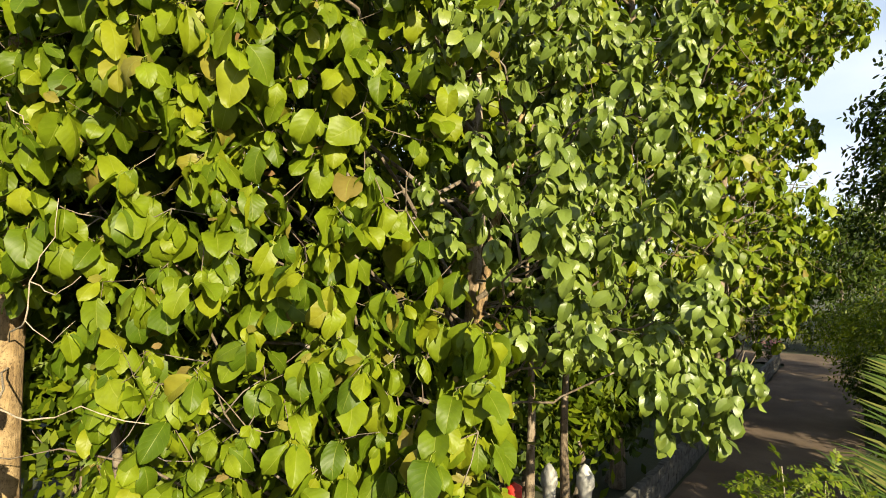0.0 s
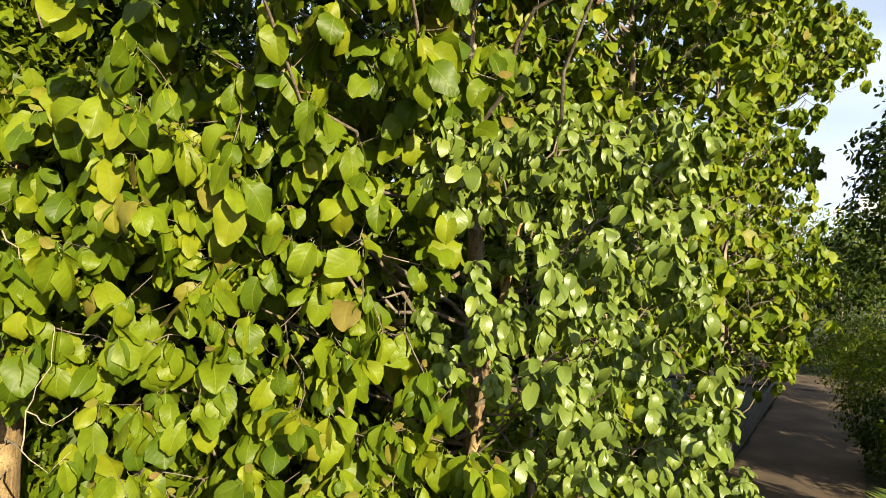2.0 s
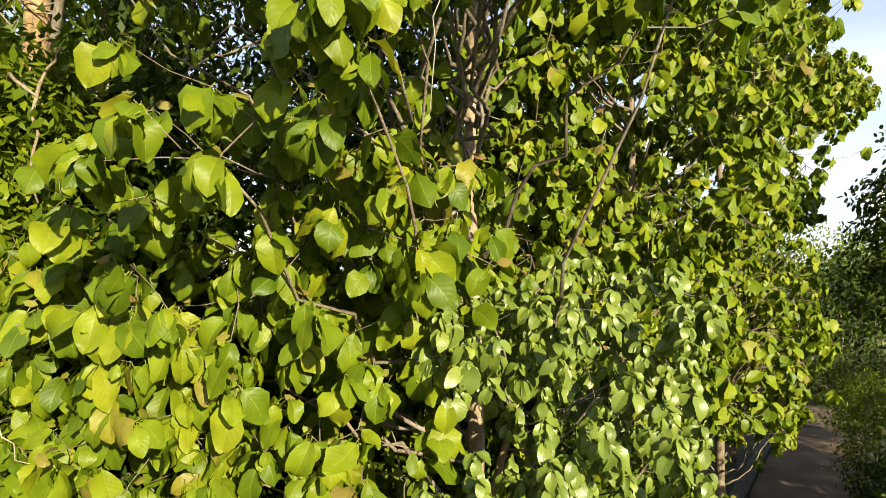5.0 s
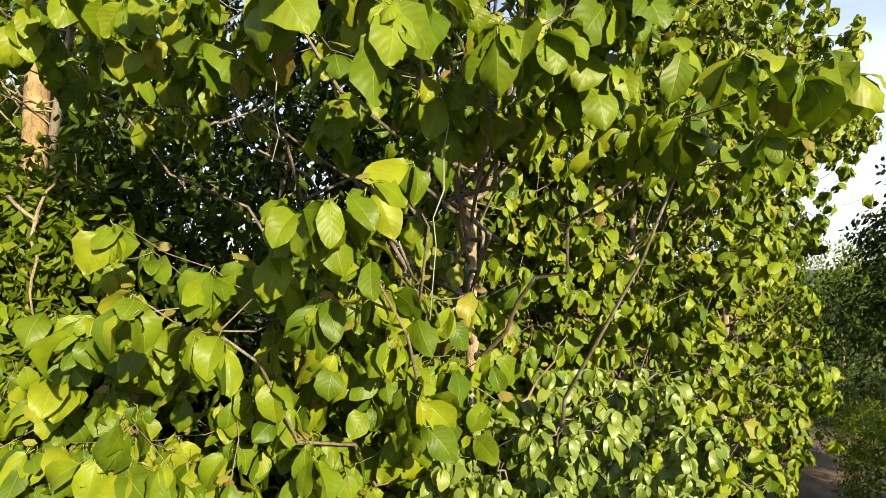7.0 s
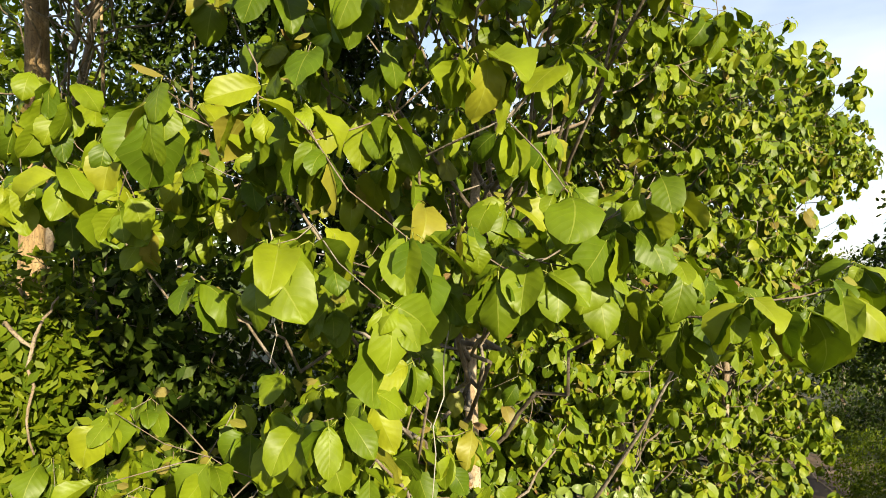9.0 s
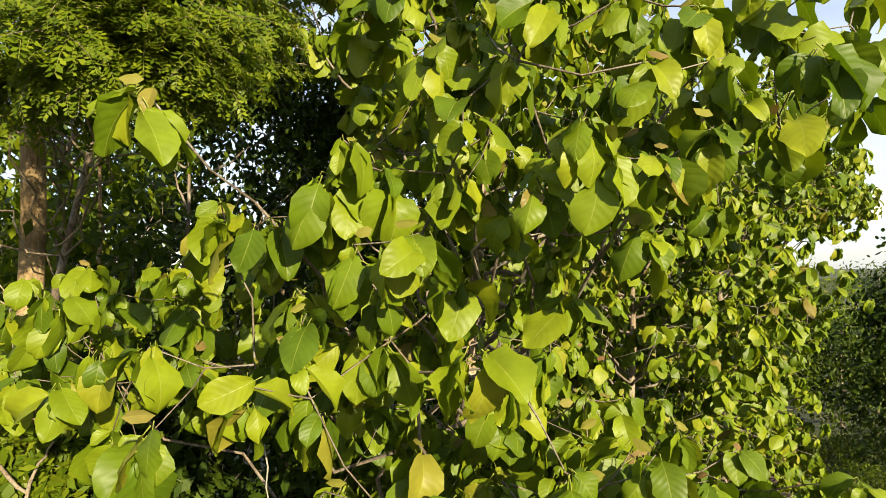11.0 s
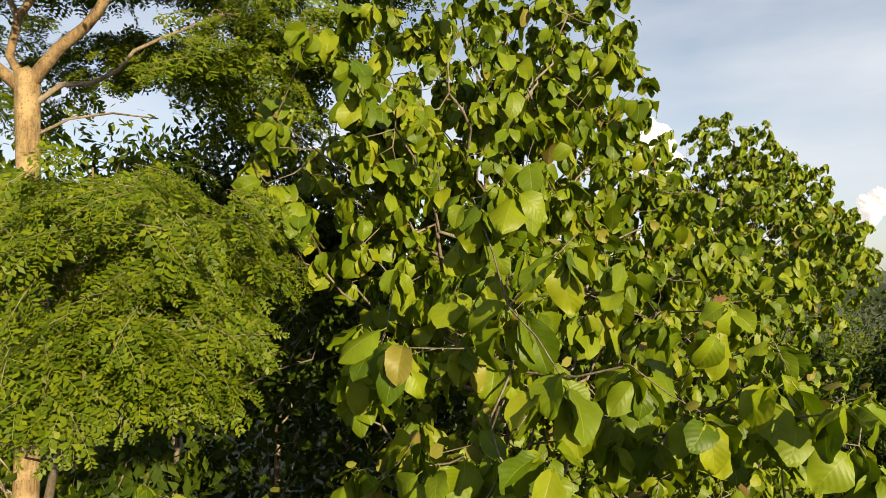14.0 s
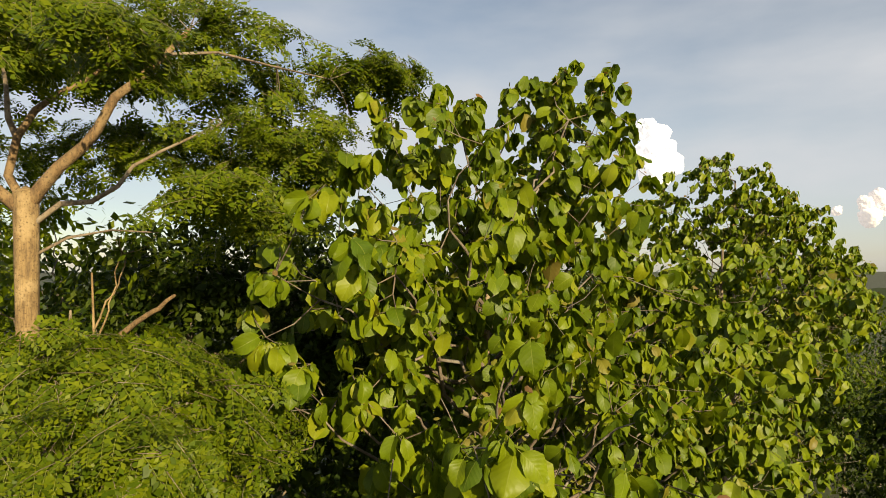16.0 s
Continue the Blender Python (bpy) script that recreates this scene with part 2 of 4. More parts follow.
def box(sx, sy, sz, bevel=0.01):
    bm = bmesh.new()
    bmesh.ops.create_cube(bm, size=1.0, matrix=Matrix.Diagonal((sx, sy, sz, 1)))
    bmesh.ops.bevel(bm, geom=bm.edges[:], offset=bevel, segments=1, affect="EDGES")
    return bm


def bm_mesh(name, bm, mat, smooth=False):
    me = bpy.data.meshes.new(name)
    bm.to_mesh(me)
    bm.free()
    me.materials.append(mat)
    for p in me.polygons:
        p.use_smooth = smooth
    return me


# ---------------------------------------------------------------- leaves
COLUMNS = {1: (-1, 1), 2: (-1, -0.05, 0.05, 1), 4: (-1, -0.55, -0.05, 0.05, 0.55, 1)}


def broad_leaf(rng, ny=6, nx=4, width=0.70, droop=0.52, fold=0.6, wave=0.06, stalk=0.17, egg=1.0):
    """A unit-long blade with its base at the origin, growing along +y, upper side +z, its halves folded up along the midrib: vertices, faces, leaf coordinates."""
    v, uv, f = [], [], []
    bend, lean = droop * rng.uniform(0.4, 1.6), rng.uniform(-0.10, 0.10)
    fold = [fold * rng.choice((-0.4, 0.5, 0.9, 1.3, 1.7)) + rng.uniform(-0.2, 0.2) for side in (0, 1)] if nx > 1 else [0.0, 0.0]
    width *= rng.uniform(0.80, 1.08)
    ragged = [(rng.uniform(0.03, 0.09), rng.uniform(6, 10), rng.uniform(0, 6.28), rng.uniform(0.02, 0.06), rng.uniform(14, 22)) for side in (0, 1)]
    phase = rng.uniform(0, 6.28)
    cols = COLUMNS[nx]
    n = len(cols)
    y = z = last = 0.0
    for j in range(ny + 1):
        s = 0.5 - 0.5 * math.cos(math.pi * (0.04 + 0.93 * j / ny))
        half = 0.5 * width * (math.sin(math.pi * s ** egg) ** (0.74 - 0.06 * s))
        tilt = 2 * bend * s - 0.25 * bend
        y, z, last = y + (s - last) * math.cos(tilt), z - (s - last) * math.sin(tilt), s
        for i, u in enumerate(cols):
            edge = wave * u * u * (math.sin(9 * s + 3 * u + phase) + 0.6 * math.sin(23 * s + 5 * u + 2 * phase))
            big, slow, start, small, quick = ragged[u > 0]
            x = half * u * (1 + big * math.sin(slow * s + start) + small * math.sin(quick * s + start)) + lean * s * s
            lift = fold[u > 0] * half * abs(u) * (1.1 - 0.5 * s) - 0.12 * width * u * u * (half / (0.5 * width))
            rise = lift + edge
            v.append((x, stalk + y + rise * math.sin(tilt), z + rise * math.cos(tilt)))
            uv.append((0.5 + 0.5 * u, s))
    for j in range(ny):
        for i in range(n - 1):
            a = j * n + i
            f.append((a, a + 1, a + n + 1, a + n))
    if stalk > 0.02:
        b = len(v)
        for y, z, r in ((0, 0.03, 0.016), (stalk * 0.6, 0.02, 0.012), (stalk + 0.04, 0.004, 0.009)):
            v += [(-r, y, z), (r, y, z), (0, y, z + r * 1.4)]
            uv += [(0.5, -0.5)] * 3
        for k in (0, 3):
            for i in range(3):
                f.append((b + k + i, b + k + (i + 1) % 3, b + k + 3 + (i + 1) % 3, b + k + 3 + i))
    return np.array(v), f, np.array(uv)


def pinnate_spray(rng, pairs=9, leaflet=0.22, arch=0.35):
    """A unit-long feathered leaf: a thin midrib with pairs of small oval leaflets."""
    v, uv, f = [], [], []
    for k in range(pairs):
        s = 0.12 + 0.88 * k / (pairs - 1)
        base = np.array((0, s, -arch * s * s))
        size = leaflet * (0.75 + 0.5 * math.sin(math.pi * s)) * rng.uniform(0.7, 1.15)
        for side in (-1, 1):
            d = np.array((side * 0.88, 0.42 + rng.uniform(-0.35, 0.35), -0.1 + rng.uniform(-0.55, 0.45)))
            d /= np.linalg.norm(d)
            w = np.array((-d[1], d[0], 0.0)) * side
            b = len(v)
            v += [tuple(base), tuple(base + d * size * 0.58 + w * size * 0.27), tuple(base + d * size), tuple(base + d * size * 0.42 - w * size * 0.27)]
            uv += [(0.3, 0.1), (0.2, 0.5), (0.3, 0.9), (0.4, 0.5)]
            f.append((b, b + 1, b + 2, b + 3))
    b = len(v)
    for s in (0.0, 0.55, 1.0):
        v += [(-0.008, s, -arch * s * s), (0.008, s, -arch * s * s)]
        uv += [(0.5, -0.5)] * 2
    f += [(b, b + 1, b + 3, b + 2), (b + 2, b + 3, b + 5, b + 4)]
    return np.array(v), f, np.array(uv)


def frame_at(place, way, face, size):
    """A 4x4 pose: y along way, z as near face as it can be."""
    y = way / np.linalg.norm(way)
    z = face - y * face.dot(y)
    z = z / (np.linalg.norm(z) + 1e-9)
    x = np.cross(y, z)
    m = np.eye(4)
    m[:3, 0], m[:3, 1], m[:3, 2], m[:3, 3] = x * size, y * size, z * size, place
    return m


def frames(places, ways, faces, sizes):
    """The same for arrays of places, ways, faces and sizes."""
    y = ways / np.linalg.norm(ways, axis=1)[:, None]
    z = faces - y * np.sum(faces * y, axis=1)[:, None]
    z = z / (np.linalg.norm(z, axis=1)[:, None] + 1e-9)
    m = np.zeros((len(y), 4, 4))
    m[:, :3, 0], m[:, :3, 1], m[:, :3, 2], m[:, :3, 3] = np.cross(y, z) * sizes[:, None], y * sizes[:, None], z * sizes[:, None], places
    m[:, 3, 3] = 1
    return m


SUNWARD = np.array(to_sun)


def whorl(rng, tip, out, count, size, low=-70, high=-20, spread=2.3, heed=0.45, vary=0.5):
    """Leaves round a shoot's tip, most of them on the outer side, hanging, their faces turned to the light."""
    res = []
    base = math.atan2(out[1], out[0])
    for k in range(count):
        a = base + spread * (2 * (k + 0.5) / count - 1) + rng.uniform(-0.35, 0.35)
        e = radians(rng.uniform(low, high))
        way = np.array((math.cos(a) * math.cos(e), math.sin(a) * math.cos(e), math.sin(e)))
        face = np.array((-math.cos(a) * math.sin(e), -math.sin(a) * math.sin(e), math.cos(e)))
        face = face + SUNWARD * heed + np.array((rng.gauss(0, vary), rng.gauss(0, vary), rng.gauss(0, vary * 0.7)))
        shift = np.array((rng.gauss(0, 0.12), rng.gauss(0, 0.12), rng.uniform(-0.35, 0.12))) * size
        res.append(frame_at(np.array(tip) + shift, way, face, size * rng.choice((0.45, 0.62, 0.78, 0.9, 1.0, 1.12)) * rng.uniform(0.9, 1.1)))
    return res


def in_shell(rng, centre, radii, count, inner=0.55, up=1.0):
    """Points in the outer shell of an ellipsoid, uneven, with bays and bulges."""
    res = []
    seed = Vector((rng.uniform(-50, 50), rng.uniform(-50, 50), rng.uniform(-50, 50)))
    while len(res) < count:
        d = Vector((rng.gauss(0, 1), rng.gauss(0, 1), rng.gauss(0, 1))).normalized()
        bulge = 1 + 0.35 * noise.noise(d * 2.2 + seed)
        r = bulge * (inner + (1 - inner) * rng.random() ** 0.6)
        if d.z < -0.6 and rng.random() < 0.5:
            continue
        res.append((centre[0] + d.x * radii[0] * r, centre[1] + d.y * radii[1] * r, centre[2] + d.z * radii[2] * r * up))
    return res


def curve_points(a, b, sag, n=6):
    a, b = Vector(a), Vector(b)
    return [a.lerp(b, i / n) + Vector((0, 0, sag * math.sin(math.pi * i / n))) for i in range(n + 1)]


def stem_line(base, top, rng, sway, n=9):
    base, top = Vector(base), Vector(top)
    ph = rng.uniform(0, 6)
    return [base.lerp(top, i / n) + Vector((math.sin(ph + i * 0.9), math.cos(ph * 2 + i * 0.8), 0)) * sway * math.sin(math.pi * i / n) for i in range(n + 1)]


def trunk_at(line, z):
    for a, b in zip(line, line[1:]):
        if a.z <= z <= b.z:
            return a.lerp(b, (z - a.z) / max(1e-6, b.z - a.z))
    return line[-1].copy()


def grow_limbs(root, line, girth, boughs, bark, rng, rise=0.9, twig=0.012, lowest=0.5):
    """One limb mesh for each bough of shoots: a bough rising from the trunk to their midst, then twigs that branch from it and from one another."""
    for shoots in boughs:
        if not shoots:
            continue
        mid = sum((Vector(s) for s in shoots), Vector()) / len(shoots)
        reach = (mid - trunk_at(line, mid.z)).length
        foot = trunk_at(line, max(line[0].z + lowest * rng.uniform(0.8, 1.35), mid.z - rise * rng.uniform(0.7, 1.3) - 0.35 * reach))
        s = Shape()
        pts = curve_points(foot, foot.lerp(mid, 0.85), 0.15 * (mid - foot).length * rng.uniform(-1.1, 0.3), 8)
        for p in pts[1:-1]:
            p += Vector((rng.gauss(0, 0.03), rng.gauss(0, 0.03), rng.gauss(0, 0.03))) * reach
        r0 = min(girth * 0.24, 0.012 + 0.0022 * len(shoots) + 0.012 * (mid - foot).length)
        s.tube(pts, [r0 + (0.010 - r0) * i / (len(pts) - 1) for i in range(len(pts))], 6, 0.06, rng)
        nodes = [(p, 0) for p in pts[2:]]
        for sh in sorted(shoots, key=lambda q: min((p - Vector(q)).length for p in pts)):
            end = Vector(sh)
            start, order = min(nodes, key=lambda n: (n[0] - end).length + 0.12 * n[1])
            kink = start.lerp(end, 0.5) + Vector((rng.gauss(0, 0.06), rng.gauss(0, 0.06), rng.uniform(-0.12, 0.02))) * (end - start).length
            w = twig / (1 + 0.35 * order)
            s.tube([start, kink, end], [w * 0.8, w * 0.65, w * 0.45], 4)
            nodes += [(kink, order + 1), (end, order + 1)]
        part("limb", s, bark, root)


def bough_groups(points, cell):
    groups = {}
    for p in points:
        groups.setdefault((round(p[0] / cell), round(p[1] / cell), round(p[2] / cell)), []).append(p)
    return list(groups.values())


# ---------------------------------------------------------------- ground, lane and wall
LANE = Vector((0.574, 0.819, 0.0))       # the lane's heading
ACROSS = Vector((0.819, -0.574, 0.0))    # to the lane's right


def lane_point(along, off, z=0.0):
    p = LANE * along + ACROSS * off
    return Vector((p.x, p.y, z))


def sheet(name, size, cells, mat, lumps):
    s = Shape()
    g = np.linspace(-1, 1, cells + 1)
    g = np.sign(g) * np.abs(g) ** 3 * size
    xx, yy = np.meshgrid(g, g, indexing="ij")
    rr = np.hypot(xx, yy)
    zz = np.array([[lumps * noise.noise(Vector((x * 0.6, y * 0.6, 0))) if r < 80 else 0 for x, y, r in zip(a, b, c)] for a, b, c in zip(xx, yy, rr)])
    v = np.stack([xx.ravel(), yy.ravel(), zz.ravel() - 0.06], 1)
    n = cells + 1
    faces = [(i * n + j, (i + 1) * n + j, (i + 1) * n + j + 1, i * n + j + 1) for i in range(cells) for j in range(cells)]
    s.add(v, faces)
    return new(name, s.mesh(name, mat))


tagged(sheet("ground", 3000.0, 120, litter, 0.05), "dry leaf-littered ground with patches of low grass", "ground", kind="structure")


def build_lane():
    rng = random.Random(3)
    s = Shape()
    v, f = [], []
    n, m = 64, 12
    for i in range(n + 1):
        a = -12 + 45.5 * i / n
        for j in range(m + 1):
            t = j / m
            off = -3.05 + 3.0 * t + (0.12 * noise.noise(Vector((a * 0.7, j, 4))) if j in (0, m) else 0)
            rut = -0.03 * math.exp(-((t - 0.28) / 0.10) ** 2) - 0.03 * math.exp(-((t - 0.74) / 0.10) ** 2)
            p = lane_point(a, off, 0.035 + rut + 0.012 * noise.noise(Vector((a, off, 1))))
            v.append(tuple(p))
    for i in range(n):
        for j in range(m):
            k = i * (m + 1) + j
            f.append((k, k + 1, k + m + 2, k + m + 1))
    s.add(v, f)
    # the crossing track at the lane's far end
    v2, f2 = [], []
    for i in range(13):
        for j in range(5):
            p = lane_point(31.5 + 4.2 * j / 4 + 0.2 * noise.noise(Vector((i, j, 8))), -16 + 30 * i / 12, 0.045)
            v2.append(tuple(p))
    for i in range(12):
        for j in range(4):
            k = i * 5 + j
            f2.append((k, k + 1, k + 6, k + 5))
    s.add(v2, f2)
    tagged(new("road", s.mesh("road", soil)), "narrow brown earth lane with faint wheel ruts, mostly in shade", "road", kind="structure")


build_lane()


def build_wall():
    rng = random.Random(5)
    wall = thing("wall_lane", "low weathered grey concrete block wall along the lane", "wall", kind="structure", at=lane_point(0, 0))
    core = Shape()
    pts = [lane_point(5.0 + 26 * i / 30, -3.22) for i in range(31)]
    v, f = [], []
    for p in pts:
        for off, z in ((-0.055, -0.1), (0.055, -0.1), (0.055, 0.56), (-0.055, 0.56)):
            q = p + ACROSS * off
            v.append((q.x, q.y, z))
    for i in range(30):
        for k in range(4):
            f.append((i * 4 + k, i * 4 + (k + 1) % 4, i * 4 + 4 + (k + 1) % 4, i * 4 + 4 + k))
    core.add(v, f + [(3, 2, 1, 0), (120, 121, 122, 123)])
    part("mortar_core", core, block_grey, wall, smooth=False)
    meshes = [bm_mesh("block", box(0.385 + 0.006 * k, 0.15, 0.185, 0.012), block_grey) for k in range(3)]
    turn = math.atan2(LANE.y, LANE.x)
    for row in range(3):
        for i in range(64):
            a = 5.1 + i * 0.405 + (0.2 if row % 2 else 0)
            if row == 2 and rng.random() < 0.10:
                continue
            p = lane_point(a, -3.22 + rng.uniform(-0.008, 0.008))
            b = part("block", meshes[rng.randrange(3)], None, wall)
            b.location = (p.x, p.y, 0.09 + row * 0.197)
            b.rotation_euler = (rng.uniform(-0.01, 0.01), 0, turn + rng.uniform(-0.015, 0.015))
    return wall


# ---------------------------------------------------------------- trees
def foliage(root, leaf_mats, templates, mat, parts_wanted, name="leaf", plain=None, deep=None):
    """The leaves of a tree: the foremost ones as parts of their own, the rest joined into its crown, simpler ones (deep) in its heart."""
    leaf_mats = np.asarray(leaf_mats)
    order = leaf_mats[np.argsort(leaf_mats[:, 1, 3], kind="stable")]
    single, rest = order[:parts_wanted], order[parts_wanted:]
    if len(single):
        meshes = []
        for t in templates:
            s = Shape()
            s.add(*t)
            meshes.append(s.mesh(name, mat))
        for i, m in enumerate(single):
            ob = part(name, meshes[i % len(meshes)], None, root)
            ob.matrix_basis = Matrix([list(r) for r in m])
    if len(rest):
        plain = plain or templates
        outer, heart = (rest[:5200], rest[5200:]) if deep else (rest, rest[:0])
        shapes = [many(t, outer[i::len(plain)]) for i, t in enumerate(plain) if len(outer[i::len(plain)])]
        shapes += [many(t, heart[i::len(deep)]) for i, t in enumerate(deep or ()) if len(heart[i::len(deep)])]
        part("crown", merge(shapes), mat, root, kind="stuff")


def clear_of_path(p, reach=2.0):
    return math.hypot(p[0], p[1]) > reach


def young_leaves(rng, shoots, size):
    """Small bronze leaves standing at the very tips."""
    res = []
    for p in shoots:
        for k in range(rng.choice((0, 0, 1, 1))):
            a = rng.uniform(0, 6.28)
            way = np.array((math.cos(a), math.sin(a), rng.uniform(-0.5, 0.7)))
            res.append(frame_at(np.array(p) + np.array((0, 0, 0.05)), way, SUNWARD + np.array((0, 0, 0.3)), size * rng.uniform(0.26, 0.48)))
    return res


def teak(label, base, top, girth, tiers, seed, parts_wanted, detail=(8, 4), heed=0.45, far=False):
    """A teak. tiers: (shoots, leaf length, leaves at a shoot, hang) for each storey of the crown."""
    rng = random.Random(seed)
    root = thing("teak_tree", label, "tree", "teak trees along the lane", at=base)
    inv = Vector(base)
    line = [p - inv for p in stem_line(base, top, rng, 0.12)]
    s = Shape()
    s.tube(line, [girth * (1.25 if i == 0 else 1 - 0.085 * i) for i in range(len(line))], 12, 0.05, rng)
    part("trunk", s, bark_pale if parts_wanted > 100 else bark_teak, root)
    leaves, young, groups = [], [], []
    for shoots, size, count, low, *turn in tiers:
        local = [tuple(Vector(p) - inv) for p in shoots]
        groups += bough_groups(local, 2.5)
        for p in local:
            stem = trunk_at(line, p[2])
            out = np.array((p[0] - stem.x, p[1] - stem.y, 0.0))
            out = out / (np.linalg.norm(out) + 1e-6) + np.array((0.15, -0.45, 0.0))
            leaves += whorl(rng, p, out, count + rng.randrange(-1, 2), size, low + 4, -14, 2.5, turn[0] if turn else heed)
        young += young_leaves(rng, local, size)
    grow_limbs(root, line, girth, groups, bark_dark, rng)
    templates = [broad_leaf(rng, *detail, stalk=0.14 if parts_wanted > 100 else 0.01) for k in range(14)]
    plain = [broad_leaf(rng, 7, 4, stalk=0.13) for k in range(20)] if parts_wanted > 100 else [broad_leaf(rng, 3 if far else 4, 2, stalk=0.01) for k in range(14)]
    deep = [broad_leaf(rng, 5, 2, stalk=0.01) for k in range(14)] if parts_wanted > 100 else None
    foliage(root, leaves, templates, teak_green, parts_wanted, plain=plain, deep=deep)
    tips = [broad_leaf(rng, 3, 2, 0.66, 0.25, 0.5, 0.03, 0.02) for k in range(4)]
    if young:
        part("young_leaves", merge([many(tips[k], young[k::4]) for k in range(4) if young[k::4]]), teak_young, root, "small bronze-tinged young leaves", kind="stuff")
    return root


def companions(rng, shoots, count, side, back, lift=0.4):
    """More shoots beside and behind the given ones."""
    res = []
    for p in shoots:
        for k in range(count):
            q = (p[0] + rng.uniform(-side, side), p[1] + rng.uniform(0.15, back), p[2] + rng.uniform(-lift, lift))
            if clear_of_path(q):
                res.append(q)
    return res


# shoots of the tall teak that faces the camera, storey by storey
LOW_LEFT = [(-2.4, 4.75, 5.9), (-2.5, 5.3, 3.2), (-2.1, 4.6, 6.75), (-3.3, 5.2, 6.75), (-2.3, 5.0, 6.5), (-3.1, 4.8, 5.6), (-3.9, 5.6, 4.6),
            (-2.9, 5.4, 4.85), (-2.9, 4.6, 7.55), (-2.4, 4.6, 7.1), (-3.5, 5.2, 6.7), (-2.8, 4.95, 6.4), (-3.5, 5.7, 7.3), (-3.4, 5.5, 3.6),
            (-2.1, 5.2, 4.2), (-3.0, 5.3, 2.5), (-2.2, 5.3, 5.2), (-3.9, 5.7, 5.8), (-4.4, 6.0, 5.1), (-4.6, 6.2, 6.3), (-4.4, 6.1, 7.2), (-4.3, 6.0, 4.4)]
LOW_MID = [(-1.15, 4.85, 4.25), (-1.65, 5.1, 3.7), (-1.8, 5.1, 6.45), (-0.85, 4.9, 7.6), (-0.2, 4.75, 7.1), (-1.7, 5.0, 6.1), (-1.1, 5.0, 6.8),
           (-0.95, 5.8, 6.6), (-0.75, 5.6, 5.1), (-1.15, 5.3, 5.6), (-0.95, 5.4, 4.5), (-1.4, 4.85, 7.5), (-0.5, 5.05, 8.1), (-0.4, 4.65, 7.7),
           (0.05, 5.2, 7.5), (-1.2, 5.3, 6.45), (-0.7, 5.5, 6.2), (-1.3, 5.1, 7.1), (-0.7, 5.2, 3.4), (-1.3, 5.2, 2.8), (0.0, 5.2, 3.0), (-0.3, 5.4, 3.9)]
LOW_TOP = [(-1.9, 3.65, 8.1), (-1.5, 3.9, 8.25), (-1.15, 4.1, 8.4), (-0.65, 4.8, 8.6), (-0.8, 3.85, 8.05), (-2.1, 3.85, 8.55), (-0.6, 3.3, 8.65),
           (-0.75, 3.45, 8.6), (0.05, 5.1, 7.9), (-2.3, 3.9, 7.9)]
MID_ROOF = [(-0.22, 2.4, 9.2), (1.5, 2.95, 9.2), (-0.75, 2.6, 9.45), (0.1, 3.0, 9.55), (0.53, 3.05, 9.4), (0.85, 3.1, 9.6), (1.3, 3.3, 9.4),
            (1.85, 3.1, 9.2), (2.1, 3.15, 9.25), (-0.6, 2.75, 9.55), (1.05, 2.95, 9.8), (0.3, 2.95, 9.35)]
MID_LEFT = [(-1.27, 2.55, 11.6), (-1.13, 2.4, 10.2), (-2.45, 3.8, 10.65), (-2.15, 3.8, 10.3), (-1.1, 3.0, 11.15), (-1.3, 3.4, 11.1), (-0.9, 2.75, 10.3),
            (-1.9, 3.5, 9.9), (-1.6, 3.3, 10.4), (-2.75, 4.0, 10.75), (-2.55, 3.9, 10.5), (-3.1, 4.3, 10.6), (-2.4, 3.8, 10.15),
            (-2.9, 4.1, 10.1), (-3.3, 4.5, 10.1)]
MID_FRONT = [(-0.5, 3.1, 11.5), (-0.76, 3.15, 10.4), (-0.62, 3.1, 11.3), (-0.3, 3.2, 11.35), (-0.1, 2.85, 11.0), (-0.43, 3.0, 10.95), (-0.3, 3.6, 10.4),
             (-0.15, 2.75, 9.6), (0.35, 3.3, 10.3), (0.6, 2.9, 9.85), (0.15, 2.7, 10.45), (0.12, 3.1, 11.7), (0.7, 3.3, 10.7)]
MID_RIGHT = [(0.62, 2.5, 11.5), (1.5, 2.35, 11.7), (0.68, 2.45, 11.3), (0.9, 2.5, 11.3), (1.2, 2.6, 11.45), (1.45, 3.0, 11.9), (1.83, 3.25, 12.2),
             (1.6, 2.8, 11.55), (0.5, 2.85, 12.15), (0.4, 3.05, 11.9), (2.15, 3.1, 12.1), (2.3, 3.2, 12.35), (2.05, 2.95, 11.75), (2.2, 3.05, 12.0), (1.95, 2.9, 12.4)]
HIGH_FRONT = [(-0.35, 3.75, 12.6), (-0.06, 3.1, 12.0), (0.57, 2.85, 12.5), (0.37, 3.3, 12.8), (1.1, 3.5, 12.45), (1.38, 3.2, 12.25), (1.83, 3.3, 12.4),
              (0.92, 3.9, 12.7), (0.62, 3.1, 13.1), (-0.25, 3.5, 12.55), (0.35, 4.6, 12.95), (0.39, 3.5, 13.5)]
TOP_LEFT = [(-1.54, 5.0, 13.2), (-0.77, 5.85, 13.25), (-0.58, 4.3, 12.15), (-0.78, 5.85, 14.3), (-0.76, 5.05, 14.75), (-1.6, 5.7, 14.45), (-0.68, 5.95, 14.05),
            (-0.42, 5.5, 13.0), (-0.75, 5.65, 13.5), (-1.1, 5.6, 15.3), (-1.5, 5.6, 13.8)]
